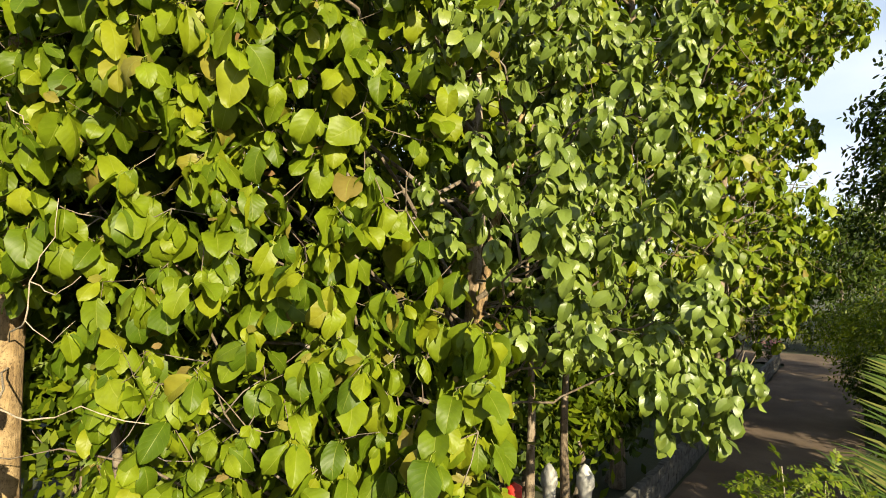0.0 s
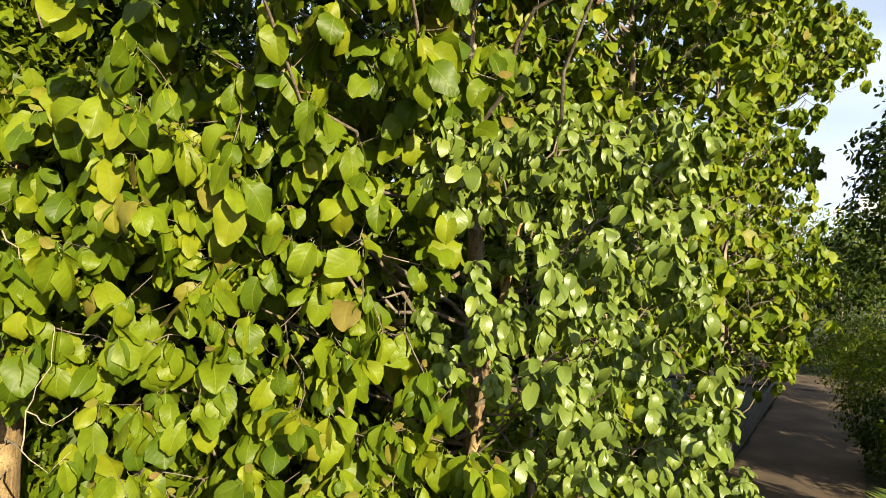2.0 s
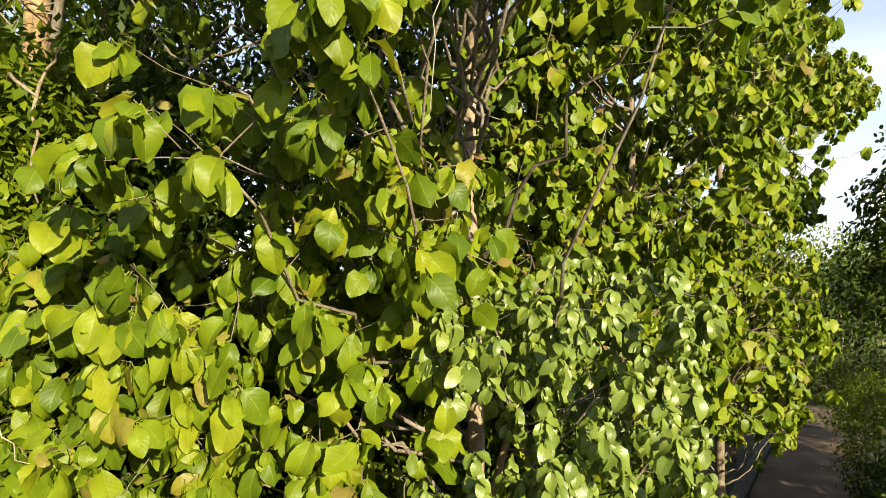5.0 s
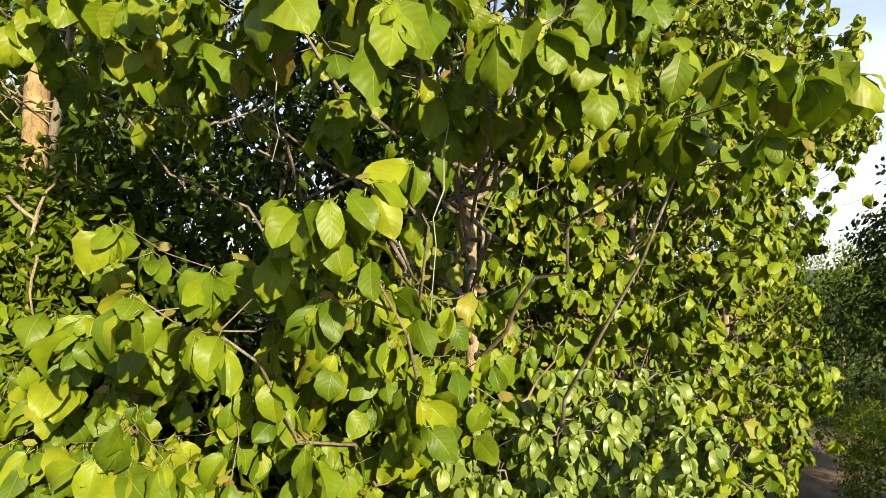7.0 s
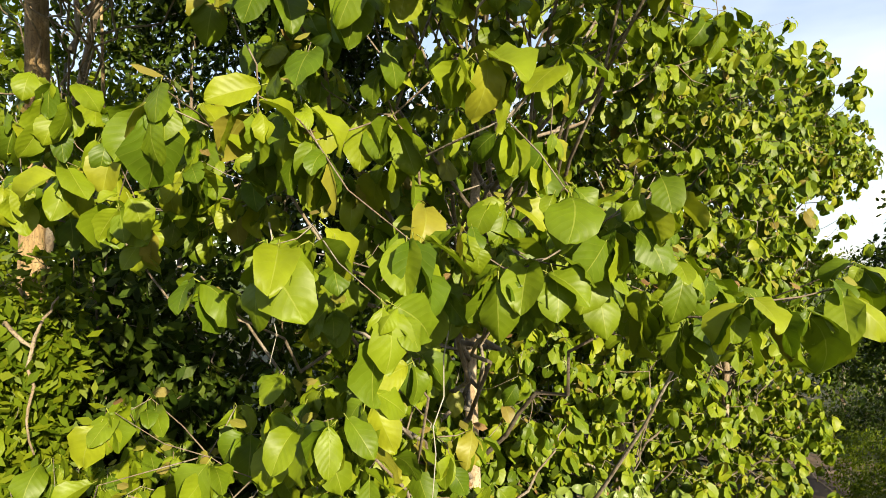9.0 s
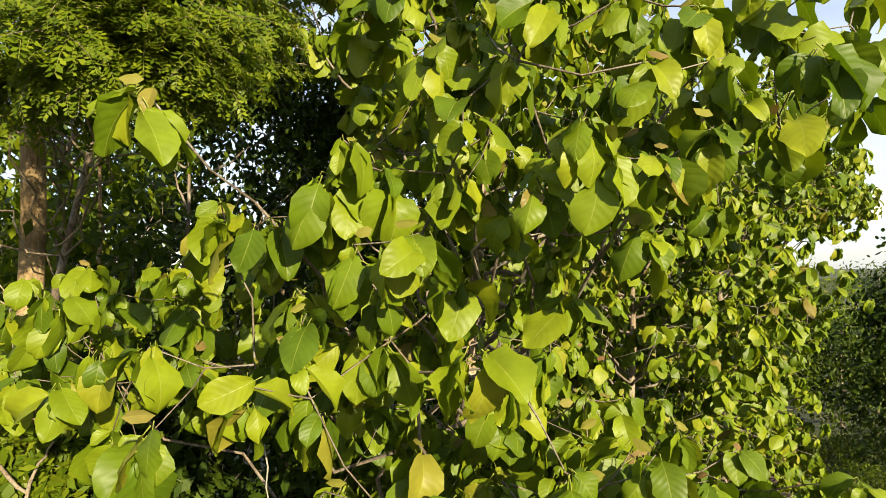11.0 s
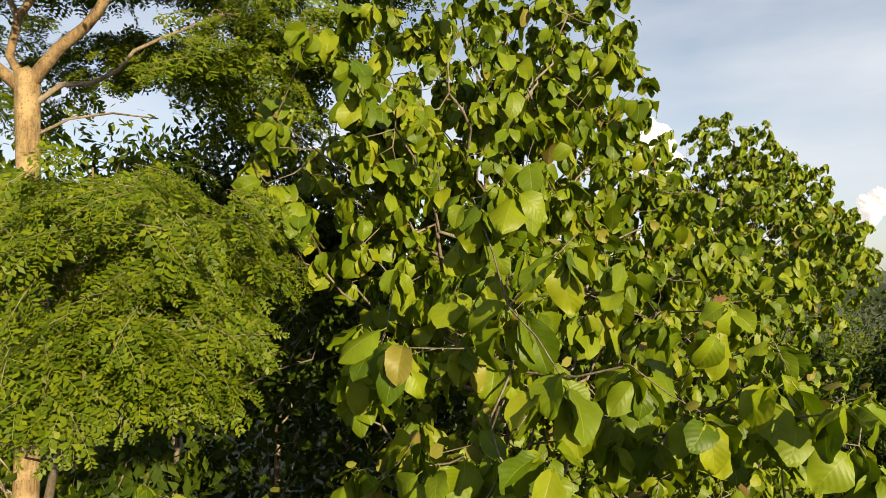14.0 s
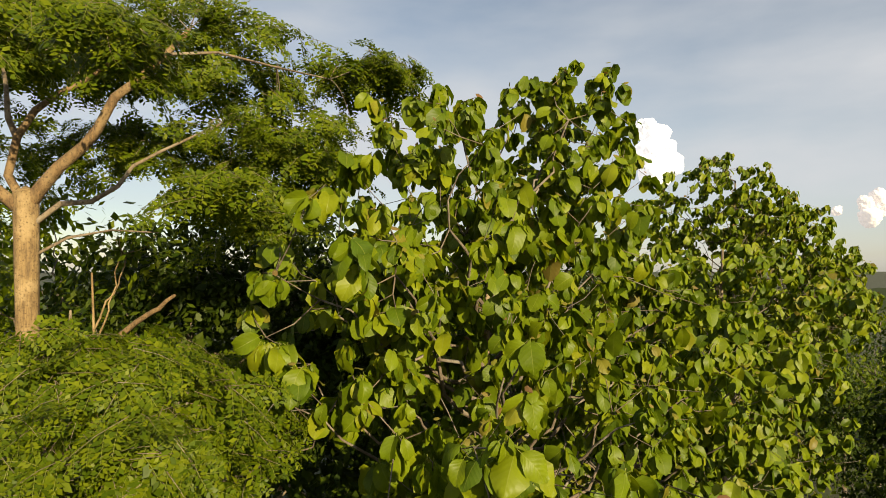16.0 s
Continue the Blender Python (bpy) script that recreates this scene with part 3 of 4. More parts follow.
TOP_MID = [(-0.09, 5.7, 15.9), (-0.07, 5.7, 14.25), (-0.24, 6.0, 14.6), (0.68, 6.15, 14.45), (0.44, 6.0, 15.75), (-0.4, 6.6, 15.6), (1.38, 6.8, 13.75),
           (0.68, 6.1, 13.6), (-0.1, 6.4, 15.3), (0.9, 7.2, 15.6), (0.3, 6.4, 16.2), (1.2, 7.4, 14.9), (-0.3, 6.2, 16.3), (0.0, 6.0, 16.1)]
TOP_RIGHT = [(2.0, 8.8, 15.6), (2.4, 8.0, 14.4), (1.6, 9.3, 16.2), (2.1, 8.0, 16.3), (2.4, 7.95, 15.85), (2.73, 7.0, 12.7), (2.06, 6.0, 13.1),
             (3.5, 8.0, 14.0), (1.75, 8.5, 17.3), (1.5, 8.2, 16.7), (2.3, 8.6, 16.9), (2.9, 8.4, 15.4), (2.5, 7.2, 13.6), (3.1, 7.6, 12.6), (1.9, 6.8, 12.5),
             (1.75, 8.5, 17.4), (1.55, 8.4, 17.1), (2.35, 8.5, 17.0), (2.75, 8.6, 16.6), (0.9, 8.0, 15.8), (3.1, 9.0, 15.9), (3.3, 9.0, 14.9), (2.35, 8.6, 17.3), (1.95, 8.5, 17.5)]


def build_front_teak():
    rng = random.Random(21)
    low = LOW_LEFT + LOW_MID
    mid = MID_LEFT + MID_FRONT
    roof = [(x, y, z + 0.12) for x, y, z in MID_ROOF]
    def hollow(x, z):
        """The dark pockets between the leafy boughs."""
        return any(((x - a) / c) ** 2 + ((z - b) / d) ** 2 < 1 for a, b, c, d in ((-2.75, 5.05, 0.5, 0.28), (-3.85, 3.2, 0.5, 1.3), (0.15, 4.9, 0.3, 0.9), (-1.9, 7.9, 0.5, 0.25), (-3.4, 8.1, 0.9, 0.9)))

    face = []
    for i in range(13):
        for j in range(16):
            x, z = -4.3 + 0.37 * (i + rng.uniform(-0.45, 0.45)), 2.4 + 0.36 * (j + rng.uniform(-0.45, 0.45))
            if not hollow(x, z):
                face.append((x, 5.35 + 0.5 * noise.noise(Vector((x * 0.8, z * 0.8, 3))) + 0.12 * abs(x + 1.5), z))
    foot = [(0.1, 5.2, 3.2), (0.3, 5.3, 2.8), (0.35, 5.2, 3.3), (0.15, 5.1, 2.4), (0.4, 5.4, 2.4), (0.3, 5.0, 3.7), (-0.1, 5.0, 2.7)]
    high = HIGH_FRONT
    top = TOP_MID + TOP_RIGHT
    heart = in_shell(rng, (0.7, 7.5, 13.9), (1.6, 1.0, 1.8), 130, 0.2) + in_shell(rng, (1.9, 8.4, 15.0), (1.1, 0.9, 1.6), 80, 0.2) + in_shell(rng, (3.2, 9.2, 12.8), (1.2, 0.9, 1.3), 70, 0.2) + in_shell(rng, (3.3, 9.4, 14.0), (0.8, 0.7, 0.8), 40, 0.1) + in_shell(rng, (-0.7, 6.9, 14.5), (0.7, 0.5, 1.1), 45, 0.1)
    inner = heart + [(0.3 + rng.gauss(0, 0.55), 7.0 + rng.uniform(0.5, 1.7), rng.uniform(4.5, 13.5)) for k in range(170)]
    def airy(shoots):
        """Leave the hollow beside the feathery crown open."""
        return [p for p in shoots if p[2] < 17.55 and not (-1.9 < p[0] < -0.62 and p[1] > 2.95 and 11.3 < p[2] < 12.75)]

    tiers = [(face, 0.32, 7, -80, 0.4),
             (low + companions(rng, low, 6, 0.5, 2.0, 0.5), 0.345, 7, -80, 0.4),
             (LOW_TOP + companions(rng, LOW_TOP, 3, 0.5, 1.2, 0.3), 0.305, 8, -75, 0.4),
             (airy(mid + companions(rng, mid, 4, 0.55, 2.8, 0.35)), 0.285, 8, -78, 0.3),
             (airy(roof + companions(rng, roof, 4, 0.5, 2.4, 0.16)), 0.285, 8, -72, 0.3),
             (MID_RIGHT + companions(rng, MID_RIGHT, 4, 0.55, 2.8, 0.35), 0.24, 8, -78, 0.3),
             (foot + companions(rng, foot, 2, 0.2, 0.6, 0.3), 0.33, 7, -80, 0.45),
             (airy(high + companions(rng, high, 5, 0.55, 2.8)), 0.27, 10, -78, 0.25),
             (airy(top + companions(rng, top, 9, 0.6, 2.6, 0.5)), 0.235, 12, -76, 0.15),
             (airy(TOP_LEFT + companions(rng, TOP_LEFT, 7, 0.5, 1.6, 0.4)), 0.25, 11, -76, 0.15),
             (inner, 0.30, 6, -75)]
    teak("tall teak with broad yellow-green leaves and a pale trunk", (0.2, 7.4, 0.0), (0.6, 7.9, 14.6), 0.14, tiers, 22, 300)


build_front_teak()


def build_row_teaks():
    spec = [  # base, top, crown storeys (centre, radii, shoots), seed
        ((3.4, 11.9, 0), (3.8, 12.0, 14.0), [((3.2, 11.4, 5.4), (2.5, 2.5, 3.0), 280), ((1.9, 10.7, 8.2), (1.6, 1.2, 3.4), 210), ((3.6, 11.4, 9.8), (3.0, 2.6, 3.2), 470), ((3.9, 11.4, 12.8), (2.4, 2.3, 1.7), 190)], 31),
        ((7.4, 16.2, 0), (7.4, 15.8, 15.0), [((7.3, 15.9, 5.6), (2.8, 2.8, 3.4), 240), ((7.0, 15.8, 10.5), (3.0, 2.9, 3.5), 380), ((7.2, 14.8, 13.2), (2.7, 2.6, 2.0), 180), ((8.4, 17.2, 3.5), (2.0, 2.0, 1.7), 130)], 32),
        ((10.6, 22.2, 0), (11.0, 22.4, 17.8), [((10.2, 21.7, 5.3), (2.4, 2.8, 3.4), 200), ((10.1, 21.8, 10.4), (2.2, 2.8, 4.2), 360), ((10.1, 22.4, 16.5), (2.5, 2.5, 2.4), 230), ((12.6, 21.6, 13.9), (2.2, 2.4, 2.0), 150),
                                               ((14.4, 22.2, 13.6), (1.5, 1.6, 1.7), 80), ((13.0, 20.4, 12.9), (1.7, 1.2, 1.1), 90), ((13.0, 23.3, 9.5), (1.7, 1.5, 1.1), 90), ((11.0, 20.8, 4.0), (1.9, 1.9, 1.8), 120), ((15.3, 24.0, 14.4), (1.5, 1.6, 1.4), 90), ((13.2, 22.8, 15.7), (1.6, 1.6, 1.4), 90), ((11.9, 22.4, 16.3), (2.0, 1.8, 1.5), 120)], 33),
    ]
    for base, top, storeys, seed in spec:
        rng = random.Random(seed)
        tiers = []
        for centre, radii, count in storeys:
            shoots = in_shell(rng, centre, radii, int(count * 1.2), 0.55)
            tiers.append((shoots, 0.29, 9, -76))
        far = base[1] > 18
        teak("teak with yellow-green drooping leaves in the row beside the lane", base, top, 0.13, tiers, seed + 10, 60, (4, 2) if far else (5, 2), 1.25, far)


build_row_teaks()


def build_glossy_tree():
    """The lower tree with smaller, darker, shining leaves in front of the teak's trunk."""
    rng = random.Random(41)
    base = Vector((0.3, 6.65, 0))
    root = thing("glossy_leaved_tree", "small tree with dark glossy drooping leaves and a forked brown trunk", "tree", at=base)
    line = [Vector(p) - base for p in ((0.3, 6.65, 0), (0.28, 6.65, 1.5), (0.33, 6.6, 2.8), (0.29, 6.6, 3.2), (0.40, 6.6, 3.8), (0.55, 6.5, 4.7), (0.75, 6.45, 5.5), (0.95, 6.4, 6.4))]
    s = Shape()
    s.tube(line, [0.085, 0.072, 0.064, 0.066, 0.058, 0.05, 0.035, 0.018], 10, 0.16, rng)
    part("trunk", s, bark_flecked, root)
    fork = Shape()
    fork.tube([Vector(p) - base for p in ((0.37, 6.58, 3.9), (0.62, 6.4, 4.12), (0.95, 6.3, 4.1), (1.4, 6.1, 4.35), (1.8, 5.9, 4.4))], [0.035, 0.03, 0.027, 0.02, 0.012], 7)
    fork.tube([Vector(p) - base for p in ((0.62, 6.4, 4.12), (0.72, 6.35, 4.6), (0.95, 6.2, 5.1))], [0.022, 0.018, 0.01], 6)
    part("fork", fork, bark_teak, root)
    front = [(1.46, 5.25, 4.4), (1.67, 4.85, 3.3), (2.15, 5.3, 6.3), (0.2, 5.1, 6.3), (0.45, 5.15, 6.35), (1.05, 5.45, 6.25), (1.7, 5.9, 6.05), (0.3, 4.75, 4.9),
             (0.87, 4.5, 4.55), (1.84, 5.1, 4.7), (2.5, 6.1, 3.85), (1.76, 6.1, 3.55), (2.0, 5.2, 5.5), (1.4, 5.2, 5.6), (0.9, 5.1, 5.3),
             (2.4, 5.5, 5.0), (2.3, 5.2, 3.9), (2.5, 5.3, 3.0), (2.0, 5.0, 3.15), (2.9, 5.9, 3.2), (1.2, 5.0, 3.7), (2.2, 5.8, 6.6), (1.2, 5.6, 6.7)]
    shoots = front + [q for q in companions(rng, front, 10, 0.5, 1.3, 0.45) if q[2] > 3.45 or q[0] > 2.1]
    local = [tuple(Vector(p) - base) for p in shoots]
    leaves = []
    for p in local:
        stem = trunk_at(line, p[2])
        out = np.array((p[0] - stem.x, p[1] - stem.y, 0.0))
        out = out / (np.linalg.norm(out) + 1e-6) + np.array((0.1, -0.5, 0))
        leaves += whorl(rng, p, out, 16, 0.205, -82, -14, 2.8, 0.8, 0.36)
        leaves += whorl(rng, (p[0], p[1], p[2] + 0.13), out, 9, 0.165, -62, 0, 2.8, 0.8, 0.36)
    grow_limbs(root, line, 0.06, bough_groups([p for p in local if p[2] > 3.3], 1.2), bark_dark, rng, 0.4, 0.0045, 2.9)
    templates = [broad_leaf(rng, 6, 2, 0.58, 0.55, 0.55, 0.035, 0.10, 0.9) for k in range(10)]
    foliage(root, leaves, templates, gloss_green, 300)


build_glossy_tree()


def pinnate_crown(root, origin, rng, shells, twigs, size, parts_wanted=0, pairs=7, reach=0.45, bark=None):
    """Flat fans: thin twigs with feathered leaves on both sides, layer over layer."""
    templates = [pinnate_spray(rng, pairs, 1.95 / pairs, rng.uniform(0.15, 0.5)) for k in range(6)]
    clumps = []
    for centre, radii, count, inner, *floor in shells:
        clumps += [(c, Vector(c) - Vector(centre)) for c in in_shell(rng, centre, radii, count, inner) if not floor or c[2] > floor[0]]
    clumps = [(Vector(c) - origin, out) for c, out in clumps if clear_of_path(c, 2.6)]
    places, ways, faces, sizes, wood = [], [], [], [], Shape()
    for c, out in clumps:
        for k in range(twigs):
            a = math.atan2(out.y, out.x) + rng.gauss(0, 1.0)
            e = radians(rng.uniform(-52, 8))
            d = Vector((math.cos(a) * math.cos(e), math.sin(a) * math.cos(e), math.sin(e)))
            n = Vector((out.x, out.y, 0)).normalized() * 0.6 + Vector((rng.gauss(0.1, 0.35), rng.gauss(-0.35, 0.35), 0.75))
            n = (n - d * n.dot(d)).normalized()
            side = d.cross(n)
            start = c + Vector((rng.gauss(0, 0.09), rng.gauss(0, 0.09), rng.gauss(0, 0.07)))
            long = reach * rng.uniform(0.6, 1.2)
            wood.tube([start, start + d * long * 0.55, start + d * long - Vector((0, 0, 0.1 * long))], [0.0034, 0.0024, 0.0012], 3)
            count = 9
            for i in range(count):
                f = (i + 0.6) / count
                sg = (-1 if i % 2 else 1) * (i < count - 1)
                w = d * (0.62 if sg else 1.0) + side * sg * rng.uniform(0.6, 0.95) + Vector((0, 0, rng.uniform(-0.42, 0.02)))
                places.append(start + d * long * f - Vector((0, 0, 0.1 * long * f * f)))
                ways.append(w)
                faces.append(n + Vector((rng.gauss(0, 0.2), rng.gauss(0, 0.2), rng.gauss(0, 0.15))))
                sizes.append(size * (1.15 - 0.5 * f) * rng.uniform(0.75, 1.15))
    foliage(root, frames(np.array(places), np.array(ways), np.array(faces), np.array(sizes)), templates, pinnate_green, parts_wanted, "feathered_leaf")
    part("twigwork", wood, bark or bark_teak, root, kind="stuff")
    return [tuple(c) for c, out in clumps]


def build_spreading_tree():
    rng = random.Random(51)
    base = Vector((-5.1, 7.1, 0))
    root = thing("spreading_tree", "tall spreading tree with a pale forked trunk and feathery leaves", "tree", at=base)
    s = Shape()
    line = [Vector(p) - base for p in ((-5.15, 7.0, 0), (-5.08, 6.95, 3.0), (-5.0, 7.0, 6.0), (-4.97, 7.2, 9.0), (-5.02, 7.35, 11.5), (-5.12, 7.4, 13.5), (-5.18, 7.4, 15.45))]
    s.tube(line, [0.25, 0.21, 0.175, 0.15, 0.132, 0.125, 0.14], 14, 0.06, rng)
    part("trunk", s, bark_flecked, root, "pale tan trunk flecked with brown")
    limbs = [[(-5.18, 7.4, 15.25), (-5.0, 7.4, 15.5), (-4.78, 7.4, 15.77), (-4.50, 7.45, 16.05), (-4.33, 7.45, 16.26), (-4.15, 7.5, 16.68), (-3.84, 7.5, 16.92), (-3.56, 7.6, 17.27), (-3.31, 7.7, 17.62)],
             [(-5.19, 7.4, 15.3), (-5.41, 7.4, 15.67), (-5.31, 7.4, 16.15), (-5.13, 7.45, 16.5), (-4.85, 7.5, 16.75), (-4.64, 7.6, 16.89), (-4.3, 7.8, 17.3)],
             [(-5.18, 7.4, 15.2), (-5.5, 7.3, 15.5), (-5.9, 7.25, 15.8), (-6.2, 7.2, 16.2), (-7.0, 7.1, 16.8)],
             [(-5.16, 7.4, 15.0), (-4.78, 7.45, 15.32), (-4.43, 7.5, 15.35), (-4.15, 7.6, 15.56), (-4.01, 7.7, 15.84), (-3.7, 7.8, 16.05), (-3.0, 8.1, 16.5)],
             [(-5.2, 7.4, 14.6), (-4.71, 7.5, 14.9), (-4.22, 7.6, 15.0), (-3.73, 7.8, 14.98)],
             [(-5.31, 7.4, 16.15), (-5.43, 7.4, 16.4), (-5.5, 7.45, 16.8), (-5.7, 7.6, 17.4)],
             [(-3.56, 7.6, 17.27), (-3.0, 7.9, 17.4), (-2.3, 8.2, 17.3), (-1.6, 8.4, 17.2), (-1.0, 8.5, 17.45)]]
    for path, r in zip(limbs, (0.088, 0.06, 0.085, 0.04, 0.022, 0.045, 0.022)):
        s = Shape()
        pts = [Vector(p) - base for p in path]
        s.tube(pts, [r * (1 - 0.6 * i / (len(pts) - 1)) for i in range(len(pts))], 9, 0.09, rng)
        part("limb", s, bark_limb if r > 0.05 else bark_teak, root)
    clumps = pinnate_crown(root, base, rng, [((-2.9, 5.2, 16.6), (0.45, 0.4, 0.3), 14, 0.1), ((-4.7, 6.2, 17.1), (0.6, 0.45, 0.35), 18, 0.1), ((-2.6, 6.9, 15.5), (0.6, 0.6, 0.4), 14, 0.1),
                                             ((-2.4, 8.6, 16.3), (1.4, 1.0, 0.85), 84, 0.1), ((-1.2, 8.8, 17.5), (0.75, 0.4, 0.32), 36, 0.1), ((-3.4, 8.8, 17.5), (1.6, 0.9, 0.5), 44, 0.1),
                                             ((-5.5, 8.8, 17.8), (1.9, 1.2, 0.8), 64, 0.1), ((-2.6, 8.8, 15.3), (0.9, 0.8, 0.5), 26, 0.1), ((-5.9, 8.9, 19.2), (2.8, 2.2, 0.6), 60, 0.2),
                                             ((-7.3, 8.6, 16.0), (1.4, 1.6, 1.6), 80, 0.2), ((-5.2, 10.2, 16.6), (1.7, 0.7, 0.6), 60, 0.1), ((-3.0, 8.6, 18.1), (1.3, 0.8, 0.4), 26, 0.1), ((-4.6, 7.7, 17.7), (1.2, 0.7, 0.45), 36, 0.1)], 2, 0.25, 0, 5, 0.5)
    twigs = Shape()
    for c in clumps[::2]:
        start = min((Vector(p) - base for path in limbs for p in path[1:]), key=lambda q: (q - Vector(c)).length)
        if (start - Vector(c)).length < 0.8:
            twigs.tube(curve_points(start, c, 0.1, 4), [0.010, 0.008, 0.006, 0.004, 0.003], 4)
    part("twigwork", twigs, bark_teak, root, kind="stuff")


build_spreading_tree()


def build_feathery_tree():
    """The lower feathery tree whose crown spreads before the spreading tree's trunk."""
    rng = random.Random(61)
    base = Vector((-6.0, 8.4, 0))
    root = thing("feathery_tree", "slender tree with a layered crown of small feathery leaves", "tree", at=base)
    s = Shape()
    line = [Vector(p) - base for p in ((-6.0, 8.4, 0), (-6.0, 8.4, 4), (-5.6, 8.1, 8), (-4.5, 7.0, 10.6), (-3.5, 6.0, 12.2))]
    s.tube(line, [0.10, 0.085, 0.07, 0.05, 0.03], 9, 0.05, rng)
    part("trunk", s, bark_dark, root)
    clumps = pinnate_crown(root, base, rng, [((-3.6, 5.4, 13.0), (2.1, 1.6, 0.95), 170, 0.7, 12.95), ((-2.2, 4.6, 13.0), (0.8, 1.0, 0.65), 60, 0.4), ((-2.7, 4.3, 12.4), (1.1, 0.65, 0.35), 36, 0.2),
                                             ((-2.0, 4.25, 12.5), (0.6, 0.5, 0.35), 40, 0.1), ((-6.8, 6.9, 11.8), (1.2, 1.4, 1.0), 50, 0.3)], 3, 0.20, 150, 6, 0.40)
    groups = bough_groups(clumps[::2], 1.3)
    grow_limbs(root, line, 0.05, groups, bark_teak, rng, 0.5, 0.006)


build_feathery_tree()


# ---------------------------------------------------------------- woods behind, and the far side of the lane
def wood_tree(name, label, base, height, shells, seed, leaf_len, per_clump, mat, bark, girth=0.12, clump=0.30, width=0.5, group="trees of the wood behind", sway=0.2):
    rng = random.Random(seed)
    base = Vector(base)
    root = thing(name, label, "tree", group, at=base)
    line = [p - base for p in stem_line(base, base + Vector((rng.uniform(-2, 2) * sway, rng.uniform(-2, 2) * sway, height * 0.85)), rng, sway)]
    s = Shape()
    s.tube(line, [girth * (1 - 0.09 * i) for i in range(len(line))], 9, 0.06, rng)
    part("trunk", s, bark, root)
    clumps = []
    for centre, radii, count, inner in shells:
        clumps += in_shell(rng, centre, radii, count, inner)
    local = np.array(clumps) - np.array(base)
    pick = np.random.RandomState(seed)
    n = len(clumps) * per_clump
    turn, dip = pick.uniform(0, 6.283, n), np.radians(pick.uniform(-70, 15, n))
    ways = np.stack([np.cos(turn) * np.cos(dip), np.sin(turn) * np.cos(dip), np.sin(dip)], 1)
    faces = np.array((0, 0, 0.9)) + SUNWARD * 0.6 + pick.normal(0, 0.4, (n, 3))
    mats = frames(np.repeat(local, per_clump, 0) + pick.normal(0, clump, (n, 3)), ways, faces, leaf_len * pick.uniform(0.7, 1.3, n))
    templates = [broad_leaf(rng, 2 if name in ("wood_tree", "understorey_tree", "far_tree") else 3, 1, width, 0.2, 0.0, 0.0, 0.0) for k in range(5)]
    foliage(root, mats, templates, mat, 0)
    grow_limbs(root, line, girth, bough_groups([tuple(c) for c in local[::3]], 2.4), bark, rng, 1.0, 0.010)
    return root


